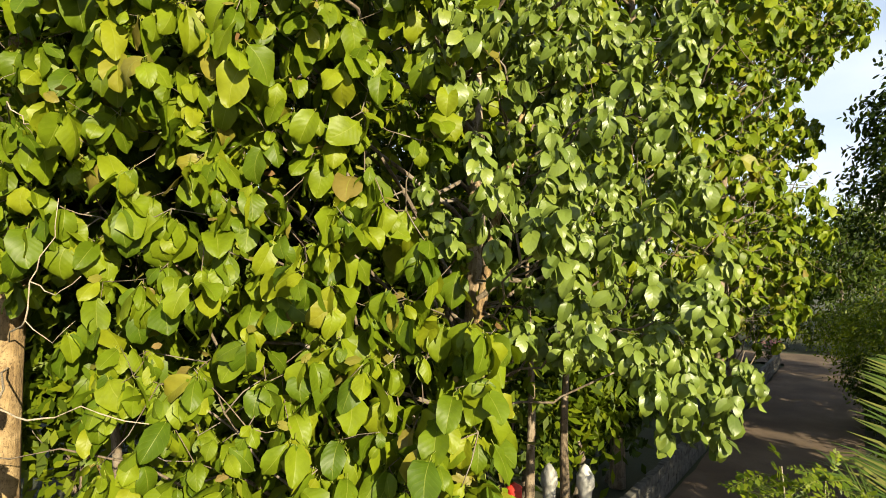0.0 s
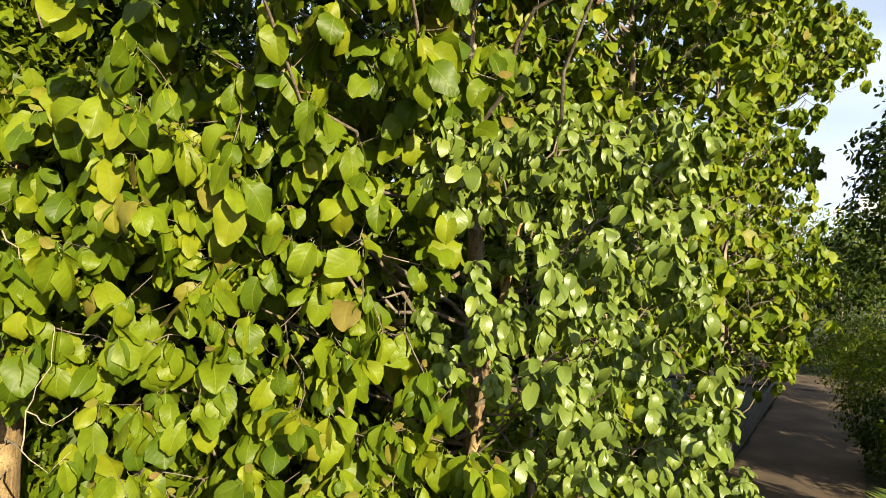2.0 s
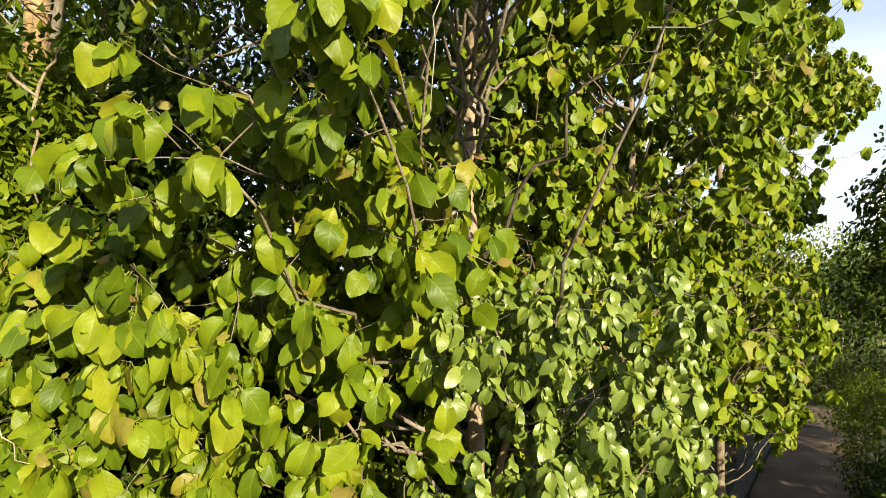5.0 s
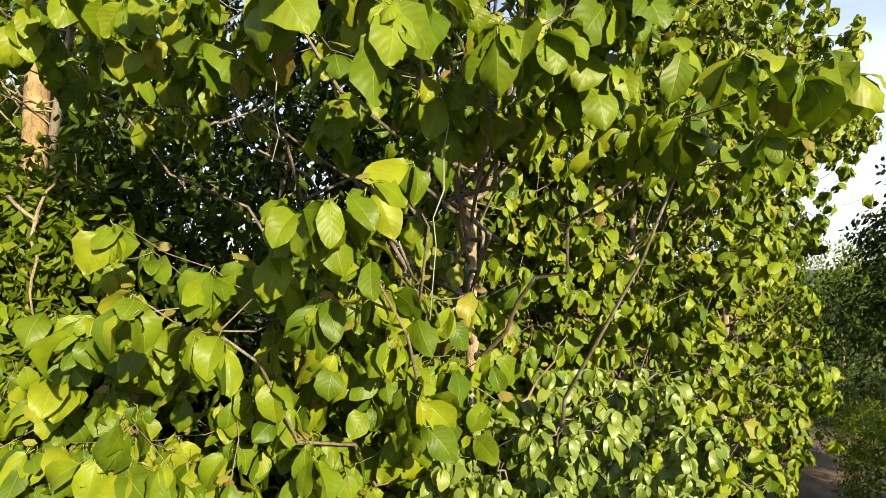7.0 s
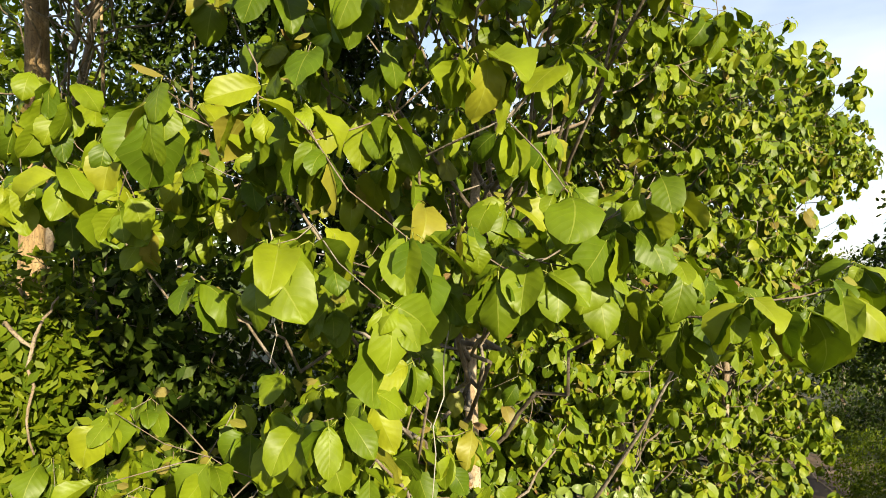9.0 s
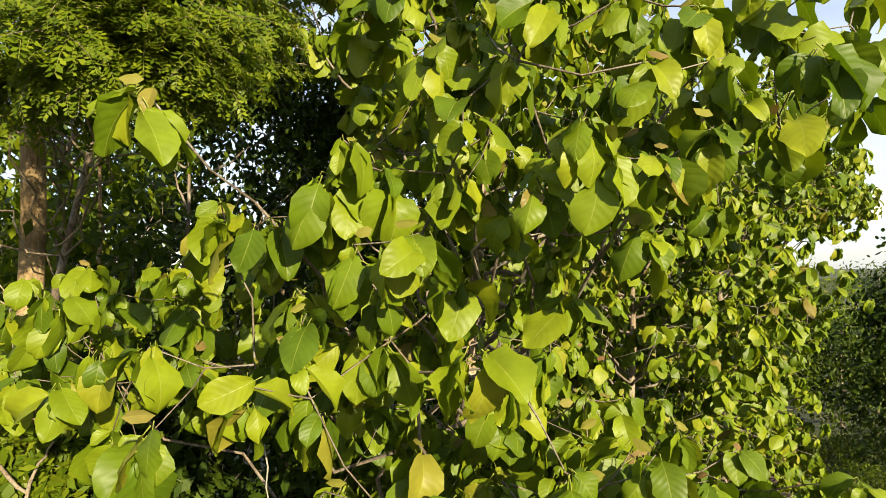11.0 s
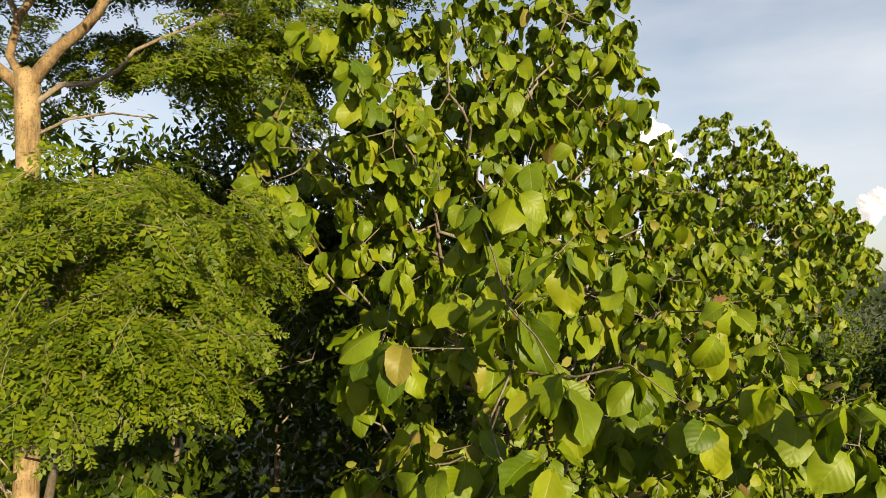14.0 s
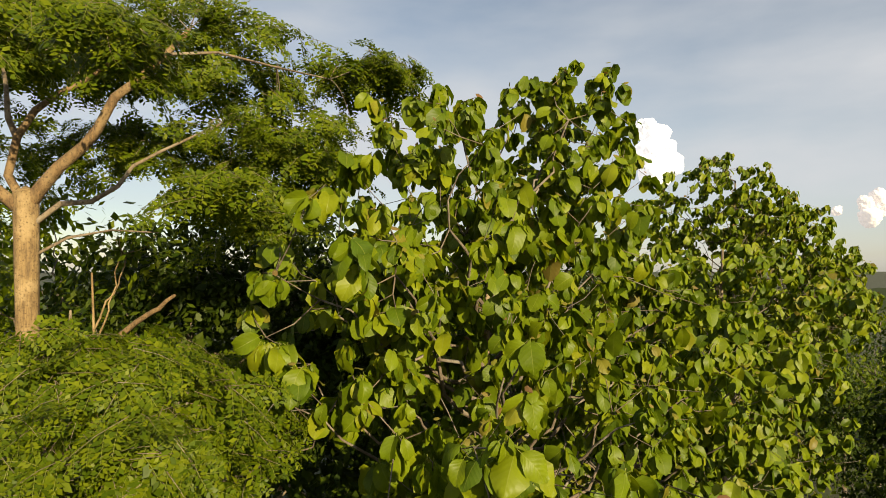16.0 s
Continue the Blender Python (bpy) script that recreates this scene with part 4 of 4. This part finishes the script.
def build_woods():
    rng = random.Random(71)
    for i, (x, y, h, r) in enumerate(((-7.0, 11.5, 16.5, 2.6), (-3.2, 12.5, 17.0, 2.6), (-0.2, 13.0, 15.0, 2.5), (-11.0, 13.0, 17.0, 3.0), (-8.0, 17.0, 17.0, 3.2),
                                      (-3.0, 18.0, 15.0, 3.2), (2.0, 18.0, 15.5, 3.0), (6.0, 22.5, 14.0, 3.2), (-13.0, 19.0, 17.0, 3.4), (-16.0, 11.0, 16.0, 3.2), (-5.0, 26.0, 17.0, 3.6), (0.5, 26.0, 17.5, 3.6), (4.5, 29.0, 17.5, 3.8), (9.5, 33.0, 16.5, 3.8))):
        shells = [((x, y, h * 0.28), (r, r, h * 0.22), 110, 0.2), ((x, y, h * 0.66), (r * 1.15, r, h * 0.32), 210, 0.2)]
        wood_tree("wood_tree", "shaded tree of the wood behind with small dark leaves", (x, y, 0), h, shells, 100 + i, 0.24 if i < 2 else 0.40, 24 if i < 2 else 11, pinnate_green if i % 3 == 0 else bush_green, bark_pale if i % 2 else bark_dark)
    wood_tree("understorey_tree", "shaded feathery sapling before the pale trunk", (-4.5, 6.2, 0), 9.2, [((-4.65, 6.1, 7.6), (0.7, 0.45, 1.9), 230, 0.0), ((-4.2, 6.1, 8.7), (0.45, 0.35, 0.8), 70, 0.0), ((-4.4, 6.0, 5.0), (0.6, 0.4, 1.2), 60, 0.0)], 160, 0.16, 16, pinnate_green, bark_dark, 0.035, 0.16)
    # slender trunks under the teaks beside the lane
    for i, (x, y) in enumerate(((1.2, 8.3), (1.75, 8.7))):
        wood_tree("slender_tree", "slender tree with a bare brown trunk under the teaks", (x, y, 0), 6.0, [((x, y + 0.3, 5.0), (0.5, 0.4, 0.7), 40, 0.1)], 180 + i, 0.2, 14, bush_green, bark_teak, 0.085, 0.2, 0.5, "slender trees under the teaks", 0.03)
    # slim trunk beside the spreading tree
    wood_tree("wood_tree", "slim tree with a thin pale trunk and sparse leaves", (-4.85, 8.3, 0), 17.0, [((-5.0, 9.4, 14.9), (0.6, 0.5, 0.3), 14, 0.3)], 131, 0.16, 14, pinnate_green, bark_flecked, 0.075)
    # its dark leaf colour stands in for the shade behind the pale trunk
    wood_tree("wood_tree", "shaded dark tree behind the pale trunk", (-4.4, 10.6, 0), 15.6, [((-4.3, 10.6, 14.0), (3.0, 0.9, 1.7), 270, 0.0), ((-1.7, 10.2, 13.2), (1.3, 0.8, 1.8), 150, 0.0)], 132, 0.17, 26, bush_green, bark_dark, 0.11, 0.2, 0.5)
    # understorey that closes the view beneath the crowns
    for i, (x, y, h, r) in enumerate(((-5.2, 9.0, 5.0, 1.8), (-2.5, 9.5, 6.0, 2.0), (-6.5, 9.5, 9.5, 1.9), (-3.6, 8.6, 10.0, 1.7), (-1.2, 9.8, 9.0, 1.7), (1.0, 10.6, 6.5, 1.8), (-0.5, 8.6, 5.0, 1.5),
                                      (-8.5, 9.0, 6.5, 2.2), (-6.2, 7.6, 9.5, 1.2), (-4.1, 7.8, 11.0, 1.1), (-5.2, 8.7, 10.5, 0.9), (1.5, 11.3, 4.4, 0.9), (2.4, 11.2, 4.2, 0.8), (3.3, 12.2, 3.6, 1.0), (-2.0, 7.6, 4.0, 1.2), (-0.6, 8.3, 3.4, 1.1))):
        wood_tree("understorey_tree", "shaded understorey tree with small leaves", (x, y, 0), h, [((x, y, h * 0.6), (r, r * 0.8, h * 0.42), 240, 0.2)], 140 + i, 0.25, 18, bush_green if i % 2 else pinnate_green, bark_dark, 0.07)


build_woods()


def build_lane_side():
    # right of the lane
    wood_tree("lane_tree", "dark-leaved tree leaning over the lane", (16.2, 19.2, 0), 12.5,
              [((16.0, 19.3, 7.4), (2.7, 2.6, 3.8), 380, 0.3), ((16.9, 19.2, 10.4), (2.6, 2.4, 2.2), 220, 0.3)], 201, 0.24, 18, bush_green, bark_dark, 0.14, 0.2, 0.5, "trees beyond the lane")
    # out of view: trees added only to shade the lane and its right side
    for i, (x, y, r, h) in enumerate(((8.9, 3.0, 2.2, 6.0), (10.8, 5.6, 2.0, 5.8), (9.8, 8.4, 1.9, 5.2), (13.6, 12.0, 2.0, 5.2), (17.6, 15.2, 2.2, 7.5), (18.5, 10.0, 3.0, 12.5), (22.5, 15.0, 3.2, 13.0), (26.5, 21.0, 3.4, 13.5))):
        wood_tree("lane_tree", "unseen dark-leaved tree added to shade the lane", (x, y, 0), h, [((x, y, h * 0.58), (r, r, h * 0.42), 300 if i < 5 else 220, 0.3)], 304 + i, 0.26, 13, bush_green, bark_dark, 0.09, 0.28, 0.5, "trees beyond the lane")
    for i, (x, y, r, h) in enumerate(((13.6, 18.2, 1.7, 3.6), (11.7, 15.4, 1.2, 2.3), (17.0, 24.0, 1.6, 3.0), (21.5, 30.5, 1.7, 3.0), (8.6, 10.2, 1.0, 1.6), (14.6, 16.6, 1.5, 3.8), (11.3, 13.4, 1.2, 3.6))):
        wood_tree("lane_bush", "dense green bush with small leaves at the lane's edge", (x, y, 0), h, [((x, y, h * 0.52), (r, r, h * 0.5), 220, 0.3)], 210 + i, 0.125, 24, bush_green if i % 2 else pinnate_green,
                  bark_dark, 0.03, 0.14, 0.45, "bushes beside the lane")
    for i, (a, off, r, h) in enumerate(((38.0, -6.5, 1.7, 3.0), (38.2, -4.0, 1.6, 2.6), (37.6, -1.6, 1.5, 2.2), (38.0, 0.8, 1.7, 3.0), (37.5, 3.4, 1.8, 3.4))):
        p = lane_point(a, off)
        wood_tree("hedge_bush", "green bush beyond the crossing track", (p.x, p.y, 0), h, [((p.x, p.y, h * 0.5), (r, r * 0.8, h * 0.5), 130, 0.3)], 260 + i, 0.17, 16, bush_green if i % 2 else pinnate_green,
                  bark_dark, 0.03, 0.2, 0.45, "bushes beyond the crossing track")
    # beyond the lane's end
    for i, (x, y, r, h) in enumerate(((19.5, 38.0, 3.2, 8.5), (24.5, 37.0, 3.0, 8.0), (28.0, 39.0, 3.2, 9.5), (33.0, 42.0, 3.6, 10.5), (23.0, 46.0, 4.0, 10.0), (15.0, 40.0, 3.6, 9.5), (30.0, 52.0, 4.5, 13.0), (38.0, 52.0, 4.5, 12.0))):
        wood_tree("far_tree", "dark rounded tree beyond the end of the lane", (x, y, 0), h, [((x, y, h * 0.55), (r, r, h * 0.45), 230, 0.3)], 230 + i, 0.36, 14, bush_green if i % 2 else pinnate_green, bark_dark, 0.14, 0.4, 0.5, "trees beyond the lane's end")


build_lane_side()


def palm_frond(rng, path, length, width):
    """A frond: an arching midrib with long narrow leaflets on both sides."""
    rib, blades = Shape(), Shape()
    pts = [Vector(p) for p in path]
    rib.tube(pts, [0.022 * (1 - 0.85 * i / (len(pts) - 1)) for i in range(len(pts))], 5)
    count = 44
    for k in range(count):
        s = 0.12 + 0.88 * k / count
        x = s * (len(pts) - 1)
        i = min(int(x), len(pts) - 2)
        p = pts[i].lerp(pts[i + 1], x - i)
        d = (pts[i + 1] - pts[i]).normalized()
        side = d.cross(Vector((0, 0, 1))).normalized()
        ln = length * (0.45 + 0.55 * math.sin(math.pi * min(1, s * 0.9 + 0.1))) * rng.uniform(0.85, 1.05)
        for sg in (-1, 1):
            way = (side * sg + d * 0.75 + Vector((0, 0, rng.uniform(-0.1, 0.25)))).normalized()
            nrm = way.cross(d).normalized()
            w = way.cross(nrm).normalized() * width
            mid = p + way * ln * 0.55
            end = p + way * ln + Vector((0, 0, -0.16 * ln))
            blades.add([tuple(p - w * 0.4), tuple(p + w * 0.4), tuple(mid + w), tuple(mid - w), tuple(end)], [(0, 1, 2, 3), (3, 2, 4)],
                       [(0.4, 0.0), (0.6, 0.0), (0.7, 0.5), (0.3, 0.5), (0.5, 1.0)])
    return rib, blades


def build_palm():
    rng = random.Random(81)
    base = Vector((3.75, 4.7, 0))
    root = thing("young_palm", "young palm with long arching feathered fronds beside the lane", "palm", at=base)
    s = Shape()
    s.tube([Vector((0, 0, 0)), Vector((0.03, 0, 0.6)), Vector((0.02, 0.01, 1.1)), Vector((0, 0, 1.5))], [0.15, 0.12, 0.11, 0.07], 10, 0.08, rng)
    part("trunk", s, bark_dark, root)
    ends = [((3.05, 4.45, 2.45), (2.25, 4.3, 2.62)), ((3.45, 4.95, 2.75), (3.15, 5.15, 2.45)), ((3.3, 4.5, 2.1), (2.75, 4.4, 1.7)), ((3.9, 5.3, 2.7), (4.2, 5.9, 2.4)),
            ((4.3, 4.9, 2.9), (5.0, 5.1, 2.5)), ((4.2, 4.3, 2.8), (4.8, 3.9, 2.3)), ((3.6, 4.2, 2.5), (3.3, 3.7, 2.0)), ((3.85, 4.9, 3.2), (3.95, 5.1, 3.4))]
    for mid, end in ends:
        a, m, e = Vector((0, 0, 1.45)), Vector(mid) - base, Vector(end) - base
        path = [a * (1 - t) ** 2 + m * 2 * t * (1 - t) + e * t * t for t in [i / 8 for i in range(9)]]
        rib, blades = palm_frond(rng, path, 0.62, 0.013)
        f = part("frond", rib, palm_green, root)
        part("leaflets", blades, palm_green, f, kind="stuff")


build_palm()


def build_feathery_shrub():
    rng = random.Random(83)
    base = Vector((2.72, 4.5, 0))
    root = thing("feathery_shrub", "light green feathery shrub beside the lane", "shrub", at=base)
    s = Shape()
    tips = []
    for k in range(9):
        tip = Vector((rng.uniform(-0.42, 0.2), rng.uniform(-0.35, 0.35), rng.uniform(2.2, 2.95)))
        s.tube(curve_points((0, 0, 0), tip, 0.1, 4), [0.016, 0.013, 0.01, 0.007, 0.004], 5)
        tips += [tip * f for f in (0.7, 0.8, 0.9, 1.0)]
    part("stems", s, bark_twig, root)
    mats = []
    for p in tips:
        for k in range(6):
            a, e = rng.uniform(0, 6.28), radians(rng.uniform(-30, 50))
            way = np.array((math.cos(a) * math.cos(e), math.sin(a) * math.cos(e), math.sin(e)))
            mats.append(frame_at(np.array(p) + np.array([rng.gauss(0, 0.07) for i in range(3)]), way, SUNWARD + np.array((0, 0, 0.6)), 0.22 * rng.uniform(0.7, 1.2)))
    foliage(root, mats, [pinnate_spray(rng, 8, 0.24, 0.3) for k in range(3)], pinnate_green, 0)


build_feathery_shrub()


# ---------------------------------------------------------------- distance and clouds
def build_distance():
    rng = random.Random(91)
    v, f = [], []
    n = 240
    for i in range(n):
        a = 2 * math.pi * i / n
        for r, z in ((260, -1), (262, 7 + 3.5 * noise.noise(Vector((math.cos(a) * 9, math.sin(a) * 9, 0))) + 2 * noise.noise(Vector((math.cos(a) * 40, math.sin(a) * 40, 3)))), (300, 6)):
            v.append((math.sin(a) * r, math.cos(a) * r, z))
    for i in range(n):
        for k in (0, 1):
            a, b = i * 3 + k, ((i + 1) % n) * 3 + k
            f.append((a, b, b + 1, a + 1))
    s = Shape()
    s.add(v, f)
    tagged(new("backdrop", s.mesh("backdrop", far_woods)), "distant dark line of woods on the horizon", "woods", kind="structure")


build_distance()


def build_cloud(centre, lumps, seed, label, mat):
    rng = random.Random(seed)
    bm = bmesh.new()
    for dx, dz, r in lumps:
        bmesh.ops.create_icosphere(bm, subdivisions=4, radius=r, matrix=Matrix.Translation((dx, rng.uniform(-20, 20), dz)))
        for k in range(6):
            d = Vector((rng.gauss(0, 1), rng.gauss(0, 0.6) - 0.5, rng.gauss(0, 1))).normalized() * r * 0.7
            bmesh.ops.create_icosphere(bm, subdivisions=3, radius=r * rng.uniform(0.3, 0.5), matrix=Matrix.Translation((dx + d.x, d.y, dz + d.z)))
    for vert in bm.verts:
        vert.co += vert.normal * (10 * noise.noise(vert.co * 0.03) + 7 * noise.noise(vert.co * 0.08) + 4 * noise.noise(vert.co * 0.2))
    ob = new("cloud", bm_mesh("cloud", bm, mat, True))
    ob.location = centre
    tagged(ob, label, "cloud", "clouds", kind="stuff")


build_cloud((1075, 3000, 590), [(-50, 130, 55), (0, 90, 65), (30, 20, 70), (-40, 10, 70), (70, -50, 60), (0, -90, 85)], 95, "bright white towering cumulus cloud", cloud_white)
build_cloud((2130, 3000, 285), [(-10, 60, 38), (45, 95, 36), (80, 50, 50), (10, -10, 50), (-150, 20, 24)], 96, "small cream cumulus cloud low in the sky", cloud_cream)


# ---------------------------------------------------------------- small things
def build_post():
    root = thing("painted_post", "red and white painted post under the trees", "post", at=(1.0, 8.6, 0))
    z = 0.0
    for k in range(7):
        h = 0.16
        s = Shape()
        rr = 0.14 if k % 2 else 0.115
        s.tube([Vector((0, 0, z)), Vector((0, 0, z + 0.03)), Vector((0, 0, z + h - 0.03)), Vector((0, 0, z + h))], [rr * 0.85, rr, rr, rr * 0.85], 12)
        part("ring", s, white_paint if k % 2 else red_paint, root)
        z += h + 0.004
    s = Shape()
    s.tube([Vector((0, 0, z)), Vector((0, 0, z + 0.03)), Vector((0, 0, z + 0.07))], [0.12, 0.10, 0.03], 12)
    part("cap", s, red_paint, root)


def bare_stem(name, label, category, paths, girth, mat):
    """A leafless stem of one or more crooked pieces; the first point is its foot."""
    base = Vector(paths[0][0])
    root = thing(name, label, category, "bare stems among the leaves", at=base)
    rng = random.Random(len(label) + int(abs(base.z) * 10))
    for path in paths:
        pts = [Vector(p) - base for p in path]
        fine = [pts[0]]
        for a, b in zip(pts, pts[1:]):
            gap = (b - a).length
            for f in (0.3, 0.65):
                fine.append(a.lerp(b, f) + Vector((rng.gauss(0, 0.05), rng.gauss(0, 0.05), rng.gauss(0, 0.05))) * gap)
            fine.append(b)
        s = Shape()
        s.tube(fine, [girth * (1 - 0.6 * i / (len(fine) - 1)) for i in range(len(fine))], 6, 0.08, rng)
        part("stem", s, mat, root)
        girth *= 0.75


bare_stem("hanging_vine", "thin grey hanging vine", "vine", [[(-1.05, 3.6, 9.75), (-1.02, 3.62, 9.4), (-1.04, 3.6, 8.9)]], 0.006, wire_grey)
bare_stem("hanging_vine", "long thin grey vine hanging among the teak leaves", "vine", [[(-0.05, 3.5, 9.4), (0.03, 3.5, 9.1), (-0.06, 3.5, 8.55), (-0.08, 3.5, 7.95)]], 0.006, wire_grey)
bare_stem("dry_branch", "bare pale crooked dry branch", "branch", [[(-5.0, 7.0, 8.9), (-4.2, 5.75, 8.95), (-3.9, 5.7, 8.72), (-3.93, 5.7, 8.15), (-3.9, 5.75, 7.7)], [(-3.9, 5.7, 8.72), (-3.8, 5.7, 9.0), (-3.66, 5.7, 9.2)]], 0.026, bark_teak)
bare_stem("dry_branch", "thin bare pale twig reaching out of the leaves", "branch", [[(-4.9, 6.8, 3.1), (-3.85, 5.2, 3.02), (-3.5, 5.1, 2.94), (-3.05, 5.1, 3.06), (-2.5, 5.15, 2.9)]], 0.012, bark_twig)
bare_stem("dry_branch", "thin bare pale twigs beside the pale trunk", "branch", [[(-4.9, 6.8, 3.4), (-3.75, 5.4, 3.75), (-3.72, 5.4, 4.1), (-3.5, 5.4, 4.5), (-3.48, 5.4, 4.85)], [(-3.72, 5.4, 4.1), (-3.45, 5.35, 3.98), (-3.2, 5.3, 4.15)], [(-3.75, 5.4, 3.75), (-3.5, 5.4, 3.55), (-3.3, 5.4, 3.75)]], 0.009, bark_twig)
bare_stem("dry_branch", "thin pale twig arching among the teak leaves", "branch", [[(-4.8, 7.0, 5.4), (-3.9, 5.3, 5.7), (-3.6, 5.1, 5.45), (-3.2, 5.05, 5.4)]], 0.009, bark_twig)
bare_stem("dry_branch", "bare white twig among the teak leaves", "branch", [[(0.15, 4.6, 10.6), (0.2, 3.35, 10.95), (0.35, 3.3, 11.06), (0.6, 3.3, 11.03)]], 0.011, bark_twig)
bare_stem("dry_branch", "slanting thick pale broken limb", "branch", [[(-4.9, 8.1, 12.95), (-4.37, 8.0, 13.5), (-3.88, 8.0, 13.93), (-3.6, 8.05, 14.15)]], 0.062, bark_limb)
bare_stem("dry_branch", "short upright broken brown stub", "branch", [[(-5.05, 8.0, 12.4), (-5.02, 8.0, 13.4), (-4.97, 8.0, 13.95)]], 0.045, bark_teak)

def build_urn(x, y, h, seed):
    rng = random.Random(seed)
    root = thing("stone_post", "weathered pale stone post under the trees", "post", "pale posts under the trees", at=(x, y, 0))
    s = Shape()
    prof = ((0.0, 0.13), (0.08, 0.13), (0.1, 0.10), (0.5, 0.085), (0.72, 0.10), (0.78, 0.14), (0.9, 0.13), (1.0, 0.05))
    s.tube([Vector((0, 0, h * a)) for a, b in prof], [b for a, b in prof], 12, 0.06, rng)
    part("shaft", s, white_paint, root)


build_urn(1.62, 9.3, 1.25, 1)
build_urn(2.12, 9.1, 1.3, 2)


def build_flowers():
    rng = random.Random(77)
    p = lane_point(31.2, -3.6)
    root = thing("flowering_bush", "small bush with pink flowers behind the lane wall", "bush", at=p)
    leaves, petals, stems = [], [], Shape()
    for k in range(26):
        tip = Vector((rng.gauss(0, 0.28), rng.gauss(0, 0.28), rng.uniform(0.5, 1.15)))
        stems.tube([Vector((0, 0, 0)), tip * 0.5 + Vector((0, 0, 0.08)), tip], [0.012, 0.009, 0.005], 4)
        for j in range(9):
            a, e = rng.uniform(0, 6.28), rng.uniform(-0.6, 0.8)
            way = np.array((math.cos(a) * math.cos(e), math.sin(a) * math.cos(e), math.sin(e)))
            (petals if j < 4 and tip.z > 0.75 else leaves).append(frame_at(np.array(tip) * (1.0 if j < 4 else rng.uniform(0.5, 1.0)), way, SUNWARD, 0.09 if j < 4 else 0.14))
    part("stem", stems, bark_dark, root)
    part("crown", many(broad_leaf(rng, 3, 1, 0.5, 0.2, 0.0, 0.0, 0.0), leaves), bush_green, root, kind="stuff")
    part("blossom", many(broad_leaf(rng, 3, 1, 0.8, 0.2, 0.0, 0.0, 0.0), petals), pink_petal, root, "pink petals", kind="stuff")


build_flowers()


def build_fence_post():
    root = thing("fence_post", "upright grey weathered wooden fence post", "post", at=(20.35, 33.4, 0))
    s = Shape()
    s.tube([Vector((0, 0, 0)), Vector((0.01, 0, 0.8)), Vector((0, 0.01, 1.7)), Vector((0, 0, 1.75))], [0.075, 0.07, 0.065, 0.04], 8, 0.08, random.Random(4))
    part("shaft", s, block_grey, root)


build_fence_post()
build_post()
build_wall()
